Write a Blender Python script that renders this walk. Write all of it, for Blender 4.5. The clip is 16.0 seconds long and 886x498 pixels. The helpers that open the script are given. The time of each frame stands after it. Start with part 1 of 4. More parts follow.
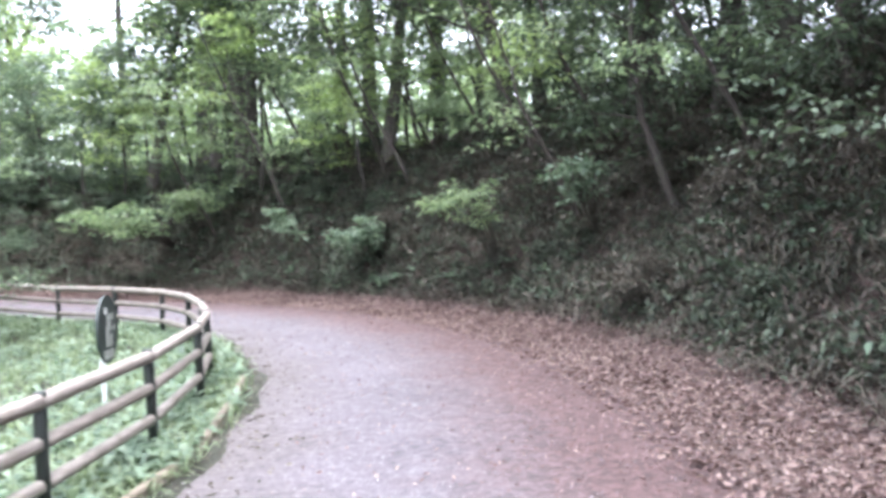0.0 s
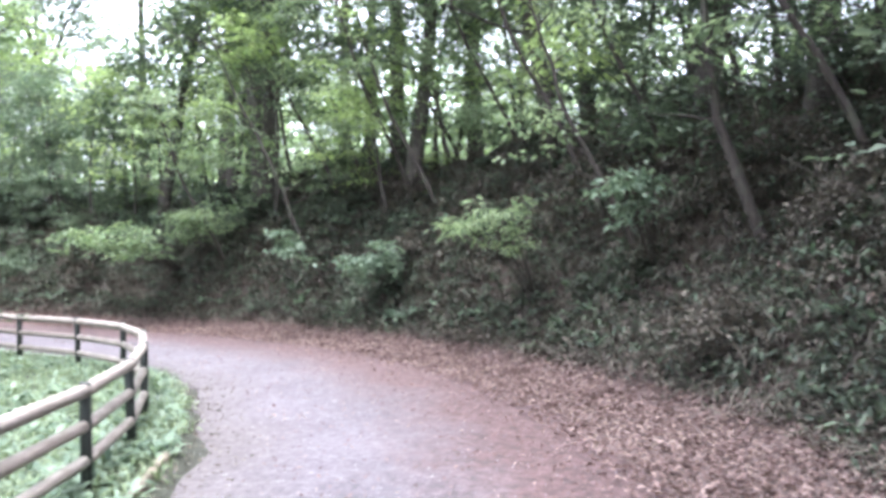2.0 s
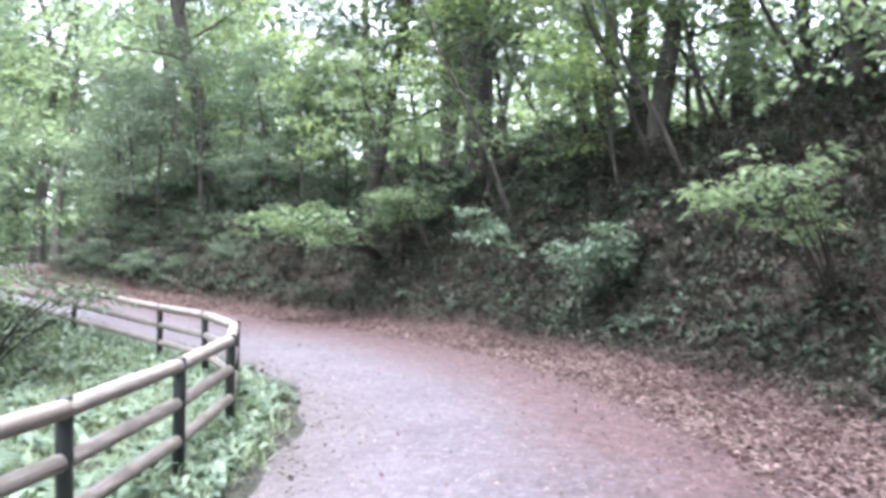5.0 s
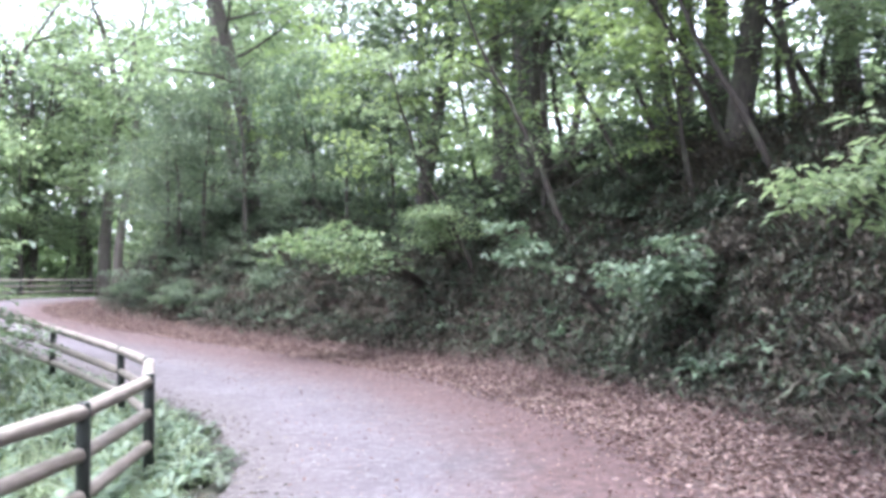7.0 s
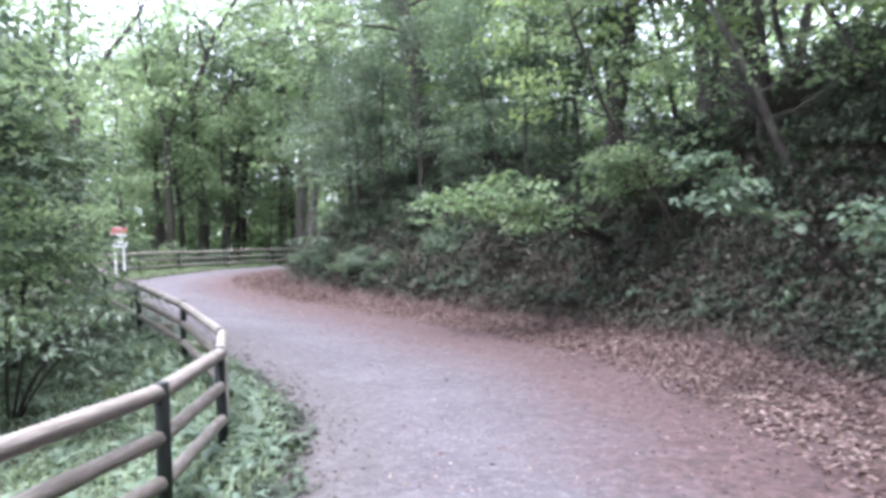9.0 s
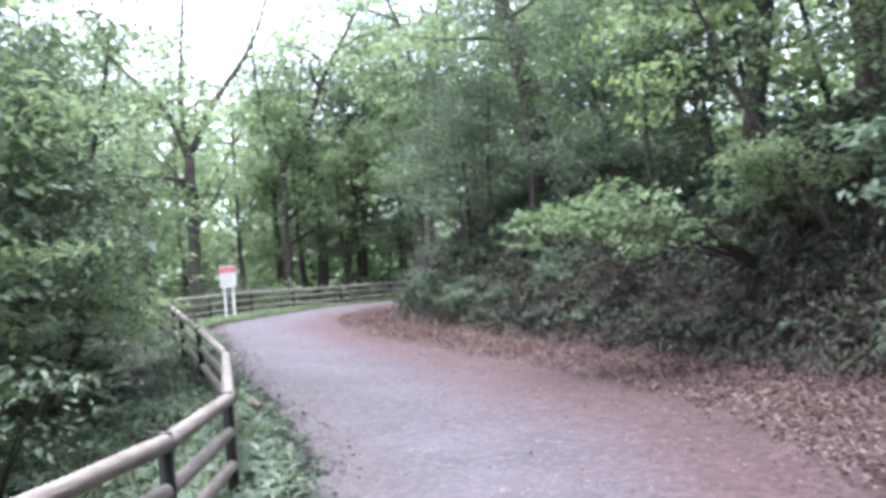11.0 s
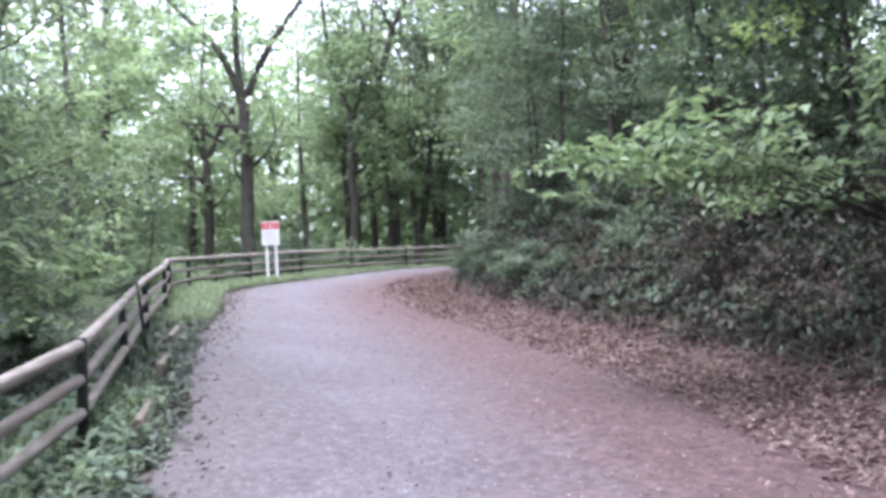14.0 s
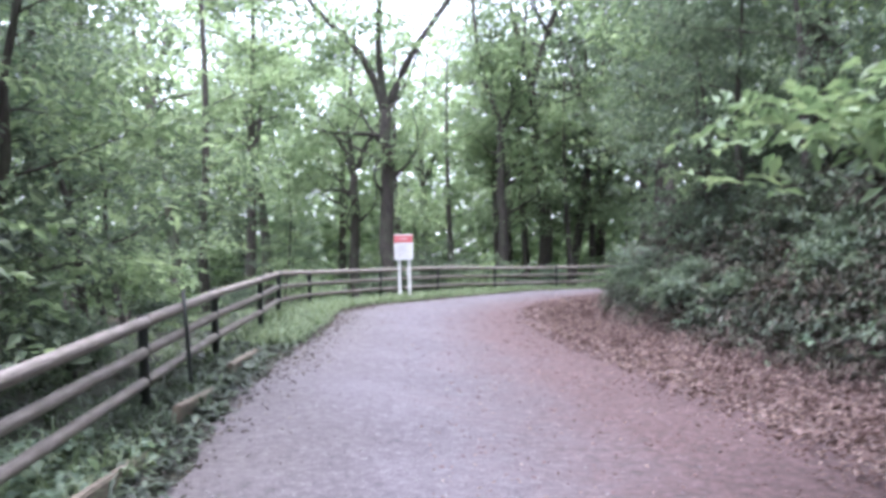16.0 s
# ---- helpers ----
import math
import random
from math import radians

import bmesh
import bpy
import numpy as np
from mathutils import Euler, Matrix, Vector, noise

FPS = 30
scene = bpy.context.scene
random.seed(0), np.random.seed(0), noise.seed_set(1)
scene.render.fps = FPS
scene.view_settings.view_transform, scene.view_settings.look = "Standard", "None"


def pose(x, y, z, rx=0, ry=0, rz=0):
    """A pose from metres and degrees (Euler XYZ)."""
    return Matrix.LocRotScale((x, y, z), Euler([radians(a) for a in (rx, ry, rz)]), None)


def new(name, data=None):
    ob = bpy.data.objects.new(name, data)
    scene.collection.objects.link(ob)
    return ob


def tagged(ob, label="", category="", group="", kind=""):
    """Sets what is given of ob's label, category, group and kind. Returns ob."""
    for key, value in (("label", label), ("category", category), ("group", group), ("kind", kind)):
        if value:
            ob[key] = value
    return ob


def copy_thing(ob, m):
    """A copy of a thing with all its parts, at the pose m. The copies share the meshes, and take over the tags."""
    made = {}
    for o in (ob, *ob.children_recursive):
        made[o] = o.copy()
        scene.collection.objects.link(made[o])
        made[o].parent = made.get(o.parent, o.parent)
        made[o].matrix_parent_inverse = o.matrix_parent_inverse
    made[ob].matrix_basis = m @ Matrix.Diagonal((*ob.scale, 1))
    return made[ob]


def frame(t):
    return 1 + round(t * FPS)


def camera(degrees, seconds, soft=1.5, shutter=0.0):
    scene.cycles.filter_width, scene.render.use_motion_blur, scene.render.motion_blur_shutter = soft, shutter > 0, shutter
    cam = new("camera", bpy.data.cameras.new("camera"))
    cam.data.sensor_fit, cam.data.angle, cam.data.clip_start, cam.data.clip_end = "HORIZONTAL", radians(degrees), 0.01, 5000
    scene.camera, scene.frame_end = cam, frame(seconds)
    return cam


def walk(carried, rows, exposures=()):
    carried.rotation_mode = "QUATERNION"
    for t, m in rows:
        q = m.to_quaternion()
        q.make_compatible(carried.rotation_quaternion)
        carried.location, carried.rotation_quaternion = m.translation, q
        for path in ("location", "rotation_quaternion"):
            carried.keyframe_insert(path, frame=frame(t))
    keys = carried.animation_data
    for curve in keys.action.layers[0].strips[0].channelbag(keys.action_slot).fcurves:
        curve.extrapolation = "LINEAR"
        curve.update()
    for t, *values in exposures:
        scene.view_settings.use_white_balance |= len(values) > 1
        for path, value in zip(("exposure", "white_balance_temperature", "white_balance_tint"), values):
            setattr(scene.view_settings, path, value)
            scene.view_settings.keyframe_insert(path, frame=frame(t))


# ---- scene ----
cam = camera(56.6, 16.0, soft=3.6, shutter=0.5)
METRES, EYE = 19.1, 1.685
ROWS = [
    (0.0, 0.0, 0.0, 0.0, -0.07, -1.62, 2.34),
    (0.5, 0.0037, 0.0358, -0.0012, -1.2, -1.41, 0.27),
    (1.0, 0.0113, 0.073, -0.0, 2.47, -1.55, 3.56),
    (1.5, 0.0156, 0.1056, -0.0022, 3.37, -0.29, 0.95),
    (2.0, 0.0176, 0.1374, -0.0021, 3.1, 0.49, 1.3),
    (2.5, 0.0244, 0.173, -0.0047, 4.62, -1.05, -0.44),
    (3.0, 0.0238, 0.2083, -0.0039, 3.8, -1.59, -0.94),
    (3.5, 0.0214, 0.2459, -0.0063, 11.85, -0.48, 2.19),
    (4.0, 0.0163, 0.2804, -0.0084, 11.25, -0.86, 2.15),
    (4.5, 0.0129, 0.314, -0.011, 16.57, -0.34, -0.07),
    (7.0, 0.0073, 0.483, -0.0114, 26.83, 2.45, 1.06),
    (7.5, -0.0014, 0.5155, -0.0111, 28.08, 2.07, -0.57),
    (8.0, -0.0096, 0.5455, -0.012, 31.37, 2.13, 1.03),
    (8.5, -0.0173, 0.5767, -0.013, 38.02, 1.96, 0.68),
    (9.0, -0.034, 0.6062, -0.0126, 41.42, 0.24, 2.78),
    (11.5, -0.1017, 0.7365, -0.0137, 54.0, 3.43, 5.0),
    (12.0, -0.1159, 0.7667, -0.0163, 56.74, 3.25, 4.98),
    (12.5, -0.1332, 0.7943, -0.0183, 54.99, 0.96, 1.64),
    (13.0, -0.1542, 0.8206, -0.016, 55.7, 3.34, 3.17),
    (13.5, -0.1751, 0.8436, -0.0166, 58.81, 3.09, 1.32),
    (14.0, -0.2002, 0.8637, -0.0146, 58.15, 0.84, 3.01),
    (14.5, -0.2246, 0.8862, -0.0159, 63.19, 1.67, 3.69),
    (15.0, -0.2518, 0.9071, -0.0167, 66.16, 1.0, 5.78),
    (15.5, -0.276, 0.9275, -0.0176, 67.12, 4.344, -0.521),
    (16.0, -0.3024, 0.949, -0.0167, 69.5, 2.685, 1.543),
]
walk(cam, [(t, pose(0, 0, EYE) @ pose(METRES * x, METRES * y, METRES * z, 90 + pitch, roll, yaw)) for t, x, y, z, yaw, pitch, roll in ROWS],
     exposures=((0.0, 3.35, 5850, 15), (3.0, 3.5, 5800, 16), (4.5, 3.42, 5750, 17), (8.0, 3.22, 5700, 18), (9.2, 2.98, 5650, 18), (12.5, 2.92, 5650, 20), (16.0, 2.88, 5600, 22)))

# ---------------------------------------------------------------- light
world = bpy.data.worlds.new("sky")
scene.world = world
world.use_nodes = True
wn = world.node_tree.nodes
wl = world.node_tree.links
sky = wn.new("ShaderNodeTexSky")
sky.sky_type = "NISHITA"
sky.sun_disc = False
sky.sun_elevation, sky.sun_rotation = radians(80), radians(155)
sky.dust_density = 4.0
soft_sky = wn.new("ShaderNodeHueSaturation")
soft_sky.inputs["Saturation"].default_value = 0.25
wl.new(sky.outputs[0], soft_sky.inputs["Color"])
wl.new(soft_sky.outputs[0], wn["Background"].inputs["Color"])
wn["Background"].inputs["Strength"].default_value = 0.15
sun_data = bpy.data.lights.new("sun", "SUN")
sun_data.energy, sun_data.angle, sun_data.color = 0.75, radians(50), (1.0, 0.96, 0.9)
sun = new("sun", sun_data)
sun.matrix_world = pose(0, 0, 30, 10, 0, 25)

# ---------------------------------------------------------------- materials


def material(name, build):
    m = bpy.data.materials.new(name)
    m.use_nodes = True
    nt = m.node_tree
    build(nt, nt.nodes["Principled BSDF"])
    return m


def ramp(nt, fac, stops):
    r = nt.nodes.new("ShaderNodeValToRGB")
    while len(r.color_ramp.elements) < len(stops):
        r.color_ramp.elements.new(0.5)
    for e, (at, col) in zip(r.color_ramp.elements, stops):
        e.position, e.color = at, (*col, 1)
    nt.links.new(fac, r.inputs[0])
    return r.outputs[0]


def noise_of(nt, scale, detail=4.0, rough=0.6, coords=None):
    n = nt.nodes.new("ShaderNodeTexNoise")
    n.inputs["Scale"].default_value, n.inputs["Detail"].default_value, n.inputs["Roughness"].default_value = scale, detail, rough
    if coords is None:
        coords = nt.nodes.new("ShaderNodeTexCoord").outputs["Object"]
    nt.links.new(coords, n.inputs["Vector"])
    return n.outputs["Fac"]


def blend(nt, fac, a, b, kind="MIX"):
    m = nt.nodes.new("ShaderNodeMix")
    m.data_type, m.blend_type = "RGBA", kind
    for sock, v in ((m.inputs["Factor"], fac), (m.inputs[6], a), (m.inputs[7], b)):
        if isinstance(v, (float, int)):
            sock.default_value = v
        elif isinstance(v, tuple):
            sock.default_value = (*v, 1)
        else:
            nt.links.new(v, sock)
    return m.outputs[2]


def calc(nt, op, a, b=0.0, clamp=False):
    m = nt.nodes.new("ShaderNodeMath")
    m.operation, m.use_clamp = op, clamp
    for sock, v in zip(m.inputs, (a, b)):
        if isinstance(v, (float, int)):
            sock.default_value = v
        else:
            nt.links.new(v, sock)
    return m.outputs[0]


def bump(nt, bsdf, height, strength, distance):
    b = nt.nodes.new("ShaderNodeBump")
    b.inputs["Strength"].default_value, b.inputs["Distance"].default_value = strength, distance
    nt.links.new(height, b.inputs["Height"])
    nt.links.new(b.outputs[0], bsdf.inputs["Normal"])


def attribute(nt, name):
    a = nt.nodes.new("ShaderNodeAttribute")
    a.attribute_name = name
    return a.outputs["Fac"]


def leaf_material(name, stops, rough=0.5, glow=0.35):
    """Leaves: each leaf takes its own tone; some light passes through."""
    def build(nt, bsdf):
        g = nt.nodes.new("ShaderNodeNewGeometry")
        patch = noise_of(nt, 0.9, 2.0)
        f = calc(nt, "ADD", calc(nt, "MULTIPLY", g.outputs["Random Per Island"], 0.65), calc(nt, "MULTIPLY", patch, 0.35))
        col = ramp(nt, f, stops)
        nt.links.new(col, bsdf.inputs["Base Color"])
        bsdf.inputs["Roughness"].default_value = rough
        bsdf.inputs["Specular IOR Level"].default_value = 0.3
        if glow:
            t = nt.nodes.new("ShaderNodeBsdfTranslucent")
            nt.links.new(blend(nt, 1.0, col, (1.15, 1.2, 0.92), "MULTIPLY"), t.inputs["Color"])
            mix = nt.nodes.new("ShaderNodeMixShader")
            mix.inputs[0].default_value = glow
            nt.links.new(bsdf.outputs[0], mix.inputs[1])
            nt.links.new(t.outputs[0], mix.inputs[2])
            nt.links.new(mix.outputs[0], nt.nodes["Material Output"].inputs["Surface"])
    return material(name, build)


def bark_material(name, dark, light):
    def build(nt, bsdf):
        tc = nt.nodes.new("ShaderNodeTexCoord").outputs["Object"]
        mp = nt.nodes.new("ShaderNodeMapping")
        mp.inputs["Scale"].default_value = (1, 1, 0.18)
        nt.links.new(tc, mp.inputs["Vector"])
        fine = noise_of(nt, 28, 6, 0.7, mp.outputs[0])
        broad = noise_of(nt, 2.2, 3)
        col = ramp(nt, fine, [(0.3, dark), (0.7, light)])
        col = blend(nt, ramp(nt, broad, [(0.5, (0, 0, 0)), (0.75, (0.6, 0.6, 0.6))]), col, (0.10, 0.12, 0.075))
        nt.links.new(col, bsdf.inputs["Base Color"])
        bsdf.inputs["Roughness"].default_value = 0.9
        bump(nt, bsdf, fine, 0.9, 0.03)
    return material(name, build)


def road_build(nt, bsdf):
    tc = nt.nodes.new("ShaderNodeTexCoord").outputs["Object"]
    grit = noise_of(nt, 11, 8, 0.85, tc)
    mid = noise_of(nt, 3.5, 5, 0.7, tc)
    broad = noise_of(nt, 0.7, 4, 0.6, tc)
    base = ramp(nt, grit, [(0.34, (0.03, 0.026, 0.03)), (0.5, (0.072, 0.064, 0.072)), (0.66, (0.185, 0.168, 0.183))])
    base = blend(nt, ramp(nt, mid, [(0.35, (0, 0, 0)), (0.75, (0.55, 0.55, 0.55))]), base, (0.055, 0.044, 0.048))
    base = blend(nt, ramp(nt, broad, [(0.42, (0, 0, 0)), (0.7, (0.5, 0.5, 0.5))]), base, (0.13, 0.117, 0.129))
    fine = noise_of(nt, 48, 4, 0.8, tc)
    base = blend(nt, 0.75, base, ramp(nt, fine, [(0.35, (0.45, 0.45, 0.45)), (0.5, (1, 1, 1)), (0.65, (1.9, 1.85, 1.85))]), "MULTIPLY")
    across = attribute(nt, "across")
    fray = calc(nt, "ADD", across, calc(nt, "MULTIPLY", calc(nt, "SUBTRACT", mid, 0.5), 0.30))
    fray = calc(nt, "ADD", fray, calc(nt, "MULTIPLY", calc(nt, "SUBTRACT", broad, 0.5), 0.35))
    needles = ramp(nt, grit, [(0.36, (0.02, 0.011, 0.011)), (0.5, (0.062, 0.034, 0.033)), (0.64, (0.145, 0.09, 0.086))])
    base = blend(nt, ramp(nt, fray, [(0.42, (0, 0, 0)), (0.74, (0.95, 0.95, 0.95))]), base, needles)
    # left edge: gravelly dirt, darkened further to stand for tree shade
    left_dirt_shade = ramp(nt, calc(nt, "SUBTRACT", fray, 0.0), [(0.02, (0.85, 0.85, 0.85)), (0.3, (0, 0, 0))])
    base = blend(nt, left_dirt_shade, base, ramp(nt, grit, [(0.36, (0.03, 0.025, 0.024)), (0.64, (0.13, 0.113, 0.108))]))
    base = blend(nt, 1.0, base, (0.88, 0.87, 0.88), "MULTIPLY")
    nt.links.new(base, bsdf.inputs["Base Color"])
    bsdf.inputs["Roughness"].default_value = 0.85
    bump(nt, bsdf, grit, 0.35, 0.01)


def ground_build(nt, bsdf):
    tc = nt.nodes.new("ShaderNodeTexCoord").outputs["Object"]
    grit = noise_of(nt, 30, 6, 0.75, tc)
    mid = noise_of(nt, 3, 5, 0.65, tc)
    soil = ramp(nt, grit, [(0.3, (0.022, 0.017, 0.013)), (0.55, (0.07, 0.052, 0.04)), (0.8, (0.15, 0.115, 0.09))])
    litter = ramp(nt, grit, [(0.35, (0.04, 0.026, 0.024)), (0.5, (0.105, 0.072, 0.066)), (0.7, (0.21, 0.16, 0.148))])
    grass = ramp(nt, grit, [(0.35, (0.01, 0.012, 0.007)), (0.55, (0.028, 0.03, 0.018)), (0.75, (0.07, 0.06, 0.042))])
    a = attribute(nt, "litter")
    b = attribute(nt, "grass")
    fa = calc(nt, "ADD", a, calc(nt, "MULTIPLY", calc(nt, "SUBTRACT", mid, 0.5), 0.8))
    fb = calc(nt, "ADD", b, calc(nt, "MULTIPLY", calc(nt, "SUBTRACT", mid, 0.5), 0.8))
    col = blend(nt, ramp(nt, fa, [(0.35, (0, 0, 0)), (0.65, (1, 1, 1))]), soil, litter)
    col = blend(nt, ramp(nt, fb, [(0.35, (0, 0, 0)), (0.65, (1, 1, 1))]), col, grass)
    nt.links.new(col, bsdf.inputs["Base Color"])
    bsdf.inputs["Roughness"].default_value = 0.95
    bump(nt, bsdf, grit, 0.8, 0.03)


def wood_build(nt, bsdf):
    tc = nt.nodes.new("ShaderNodeTexCoord").outputs["Object"]
    mp = nt.nodes.new("ShaderNodeMapping")
    mp.inputs["Scale"].default_value = (1, 1, 0.07)
    nt.links.new(tc, mp.inputs["Vector"])
    grain = noise_of(nt, 45, 6, 0.7, mp.outputs[0])
    blot = noise_of(nt, 6, 4, 0.6, tc)
    oi = nt.nodes.new("ShaderNodeObjectInfo").outputs["Random"]
    col = ramp(nt, grain, [(0.25, (0.085, 0.074, 0.066)), (0.5, (0.205, 0.181, 0.163)), (0.75, (0.35, 0.32, 0.29))])
    col = blend(nt, ramp(nt, blot, [(0.45, (0, 0, 0)), (0.7, (0.7, 0.7, 0.7))]), col, (0.13, 0.115, 0.085))
    col = blend(nt, calc(nt, "MULTIPLY", oi, 0.35), col, (0.16, 0.13, 0.11))
    nt.links.new(col, bsdf.inputs["Base Color"])
    bsdf.inputs["Roughness"].default_value = 0.75
    bump(nt, bsdf, grain, 0.6, 0.006)


def plain(col, rough, spot=0.25, scale=14, metal=0.0):
    def build(nt, bsdf):
        n = noise_of(nt, scale, 5, 0.65)
        c = ramp(nt, n, [(0.3, tuple(v * (1 - spot) for v in col)), (0.7, tuple(min(1, v * (1 + spot)) for v in col))])
        nt.links.new(c, bsdf.inputs["Base Color"])
        bsdf.inputs["Roughness"].default_value = rough
        bsdf.inputs["Metallic"].default_value = metal
        bump(nt, bsdf, n, 0.2, 0.004)
    return build


ROAD = material("worn_asphalt", road_build)
GROUND = material("forest_soil", ground_build)
WOOD = material("weathered_log", wood_build)
POST = material("dark_post", plain((0.014, 0.018, 0.016), 0.5))
WHITE = material("white_paint", plain((0.62, 0.62, 0.62), 0.5, 0.08))
RED = material("red_paint", plain((0.5, 0.13, 0.14), 0.5, 0.15))
INK = material("grey_print", plain((0.42, 0.40, 0.42), 0.6, 0.1))
SIGN_GREEN = material("dark_green_paint", plain((0.014, 0.024, 0.022), 0.5, 0.3))
SIGN_GREY = material("faded_print", plain((0.30, 0.31, 0.29), 0.6, 0.3))
PALE_POST = material("pale_post", plain((0.5, 0.52, 0.5), 0.6, 0.15))
KERB = material("old_timber_edging", plain((0.12, 0.1, 0.075), 0.9, 0.4, 9))
BARK = bark_material("bark", (0.018, 0.015, 0.013), (0.095, 0.08, 0.07))
BARK_PALE = bark_material("pale_bark", (0.04, 0.034, 0.03), (0.14, 0.122, 0.108))
TWIG = bark_material("twig_bark", (0.016, 0.013, 0.011), (0.065, 0.052, 0.044))
LEAF = leaf_material("leaf_green", [(0.1, (0.106, 0.146, 0.095)), (0.5, (0.204, 0.263, 0.170)), (0.9, (0.319, 0.386, 0.246))], 0.5, 0.6)
LEAF_CEDAR = leaf_material("leaf_evergreen", [(0.1, (0.058, 0.08, 0.064)), (0.5, (0.118, 0.156, 0.114)), (0.9, (0.2, 0.245, 0.175))], 0.5, 0.45)
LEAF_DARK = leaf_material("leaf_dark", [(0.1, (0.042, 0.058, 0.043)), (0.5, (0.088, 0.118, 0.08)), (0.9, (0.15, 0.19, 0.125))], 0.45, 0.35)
LEAF_BRIGHT = leaf_material("leaf_bright", [(0.1, (0.168, 0.224, 0.101)), (0.5, (0.263, 0.347, 0.151)), (0.9, (0.370, 0.448, 0.213))], 0.5, 0.6)
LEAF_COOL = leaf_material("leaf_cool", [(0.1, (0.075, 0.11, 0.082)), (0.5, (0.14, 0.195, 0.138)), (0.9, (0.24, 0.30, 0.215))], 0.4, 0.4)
LEAF_MAPLE = leaf_material("leaf_maple", [(0.1, (0.10, 0.15, 0.085)), (0.5, (0.17, 0.235, 0.135)), (0.9, (0.28, 0.35, 0.20))], 0.4, 0.4)
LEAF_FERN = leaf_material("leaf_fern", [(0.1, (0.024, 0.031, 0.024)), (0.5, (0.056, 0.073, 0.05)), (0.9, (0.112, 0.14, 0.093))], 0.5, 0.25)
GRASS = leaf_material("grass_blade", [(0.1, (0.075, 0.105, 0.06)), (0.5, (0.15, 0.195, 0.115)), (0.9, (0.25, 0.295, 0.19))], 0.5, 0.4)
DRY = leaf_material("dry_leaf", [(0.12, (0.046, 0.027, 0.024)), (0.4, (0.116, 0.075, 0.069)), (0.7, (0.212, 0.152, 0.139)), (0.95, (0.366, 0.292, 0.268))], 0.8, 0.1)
STONE = leaf_material("gravel_stone", [(0.1, (0.09, 0.08, 0.084)), (0.5, (0.15, 0.137, 0.143)), (0.95, (0.29, 0.27, 0.277))], 0.8, 0)
BRUSH = leaf_material("dead_brush", [(0.1, (0.025, 0.023, 0.018)), (0.45, (0.067, 0.059, 0.048)), (0.75, (0.129, 0.113, 0.092)), (0.97, (0.265, 0.230, 0.190))], 0.85, 0.1)

# ---------------------------------------------------------------- mesh helpers
RNG = np.random.default_rng(7)


def mesh_from(name, verts, tris, mat, smooth=False):
    me = bpy.data.meshes.new(name)
    verts, tris = np.asarray(verts, np.float32), np.asarray(tris, np.int32)
    me.vertices.add(len(verts))
    me.vertices.foreach_set("co", verts.ravel())
    me.loops.add(tris.size)
    me.loops.foreach_set("vertex_index", tris.ravel())
    me.polygons.add(len(tris))
    k = tris.shape[1]
    me.polygons.foreach_set("loop_start", np.arange(0, tris.size, k, dtype=np.int32))
    me.polygons.foreach_set("use_smooth", np.full(len(tris), smooth))
    me.materials.append(mat)
    me.update(calc_edges=True)
    return me


def part(name, me, parent=None, label=""):
    ob = new(name, me)
    if parent is not None:
        ob.parent = parent
    return tagged(ob, label)


def empty(name, m=None):
    ob = new(name)
    ob.empty_display_size = 0.2
    if m is not None:
        ob.matrix_world = m
    return ob


def unit(v):
    return v / np.maximum(np.linalg.norm(v, axis=-1, keepdims=True), 1e-9)


def leaves(pos, ahead, up, length, width, fold=0.18):
    """Kite-shaped leaves folded along the midrib, as (verts, tris)."""
    n = len(pos)
    ahead = unit(ahead)
    side = unit(np.cross(ahead, up))
    up = np.cross(side, ahead)
    length, width = np.broadcast_to(length, n)[:, None], np.broadcast_to(width, n)[:, None]
    mid = pos + ahead * length * 0.42
    lift = up * width * fold
    v = np.stack([pos, mid + side * width / 2 + lift, pos + ahead * length - up * length * 0.08, mid - side * width / 2 + lift], 1)
    i = np.arange(n)[:, None] * 4
    return v.reshape(-1, 3), np.concatenate([i + [0, 1, 2], i + [0, 2, 3]], 1).reshape(-1, 3)


def join(pieces):
    vs, ts, at = [], [], 0
    for v, t in pieces:
        vs.append(v)
        ts.append(t + at)
        at += len(v)
    return np.concatenate(vs), np.concatenate(ts)


def tube(points, radii, sides=7):
    """A tapered round limb along points, as (verts, tris)."""
    p = np.asarray(points, float)
    r = np.asarray(radii, float)
    d = unit(np.gradient(p, axis=0))
    ref = np.where(np.abs(d[:, 2:3]) > 0.9, [[1.0, 0, 0]], [[0, 0, 1.0]])
    a = unit(np.cross(d, ref))
    b = np.cross(d, a)
    ang = np.linspace(0, 2 * np.pi, sides, endpoint=False)
    ring = a[:, None] * np.cos(ang)[None, :, None] + b[:, None] * np.sin(ang)[None, :, None]
    v = (p[:, None] + ring * r[:, None, None]).reshape(-1, 3)
    n = len(p)
    k = np.arange(sides)
    k2 = (k + 1) % sides
    t = []
    for i in range(n - 1):
        t += [np.stack([i * sides + k, i * sides + k2, (i + 1) * sides + k2], 1), np.stack([i * sides + k, (i + 1) * sides + k2, (i + 1) * sides + k], 1)]
    v = np.concatenate([v, p[-1:]])
    t.append(np.stack([(n - 1) * sides + k, (n - 1) * sides + k2, np.full(sides, len(v) - 1)], 1))
    return v, np.concatenate(t)


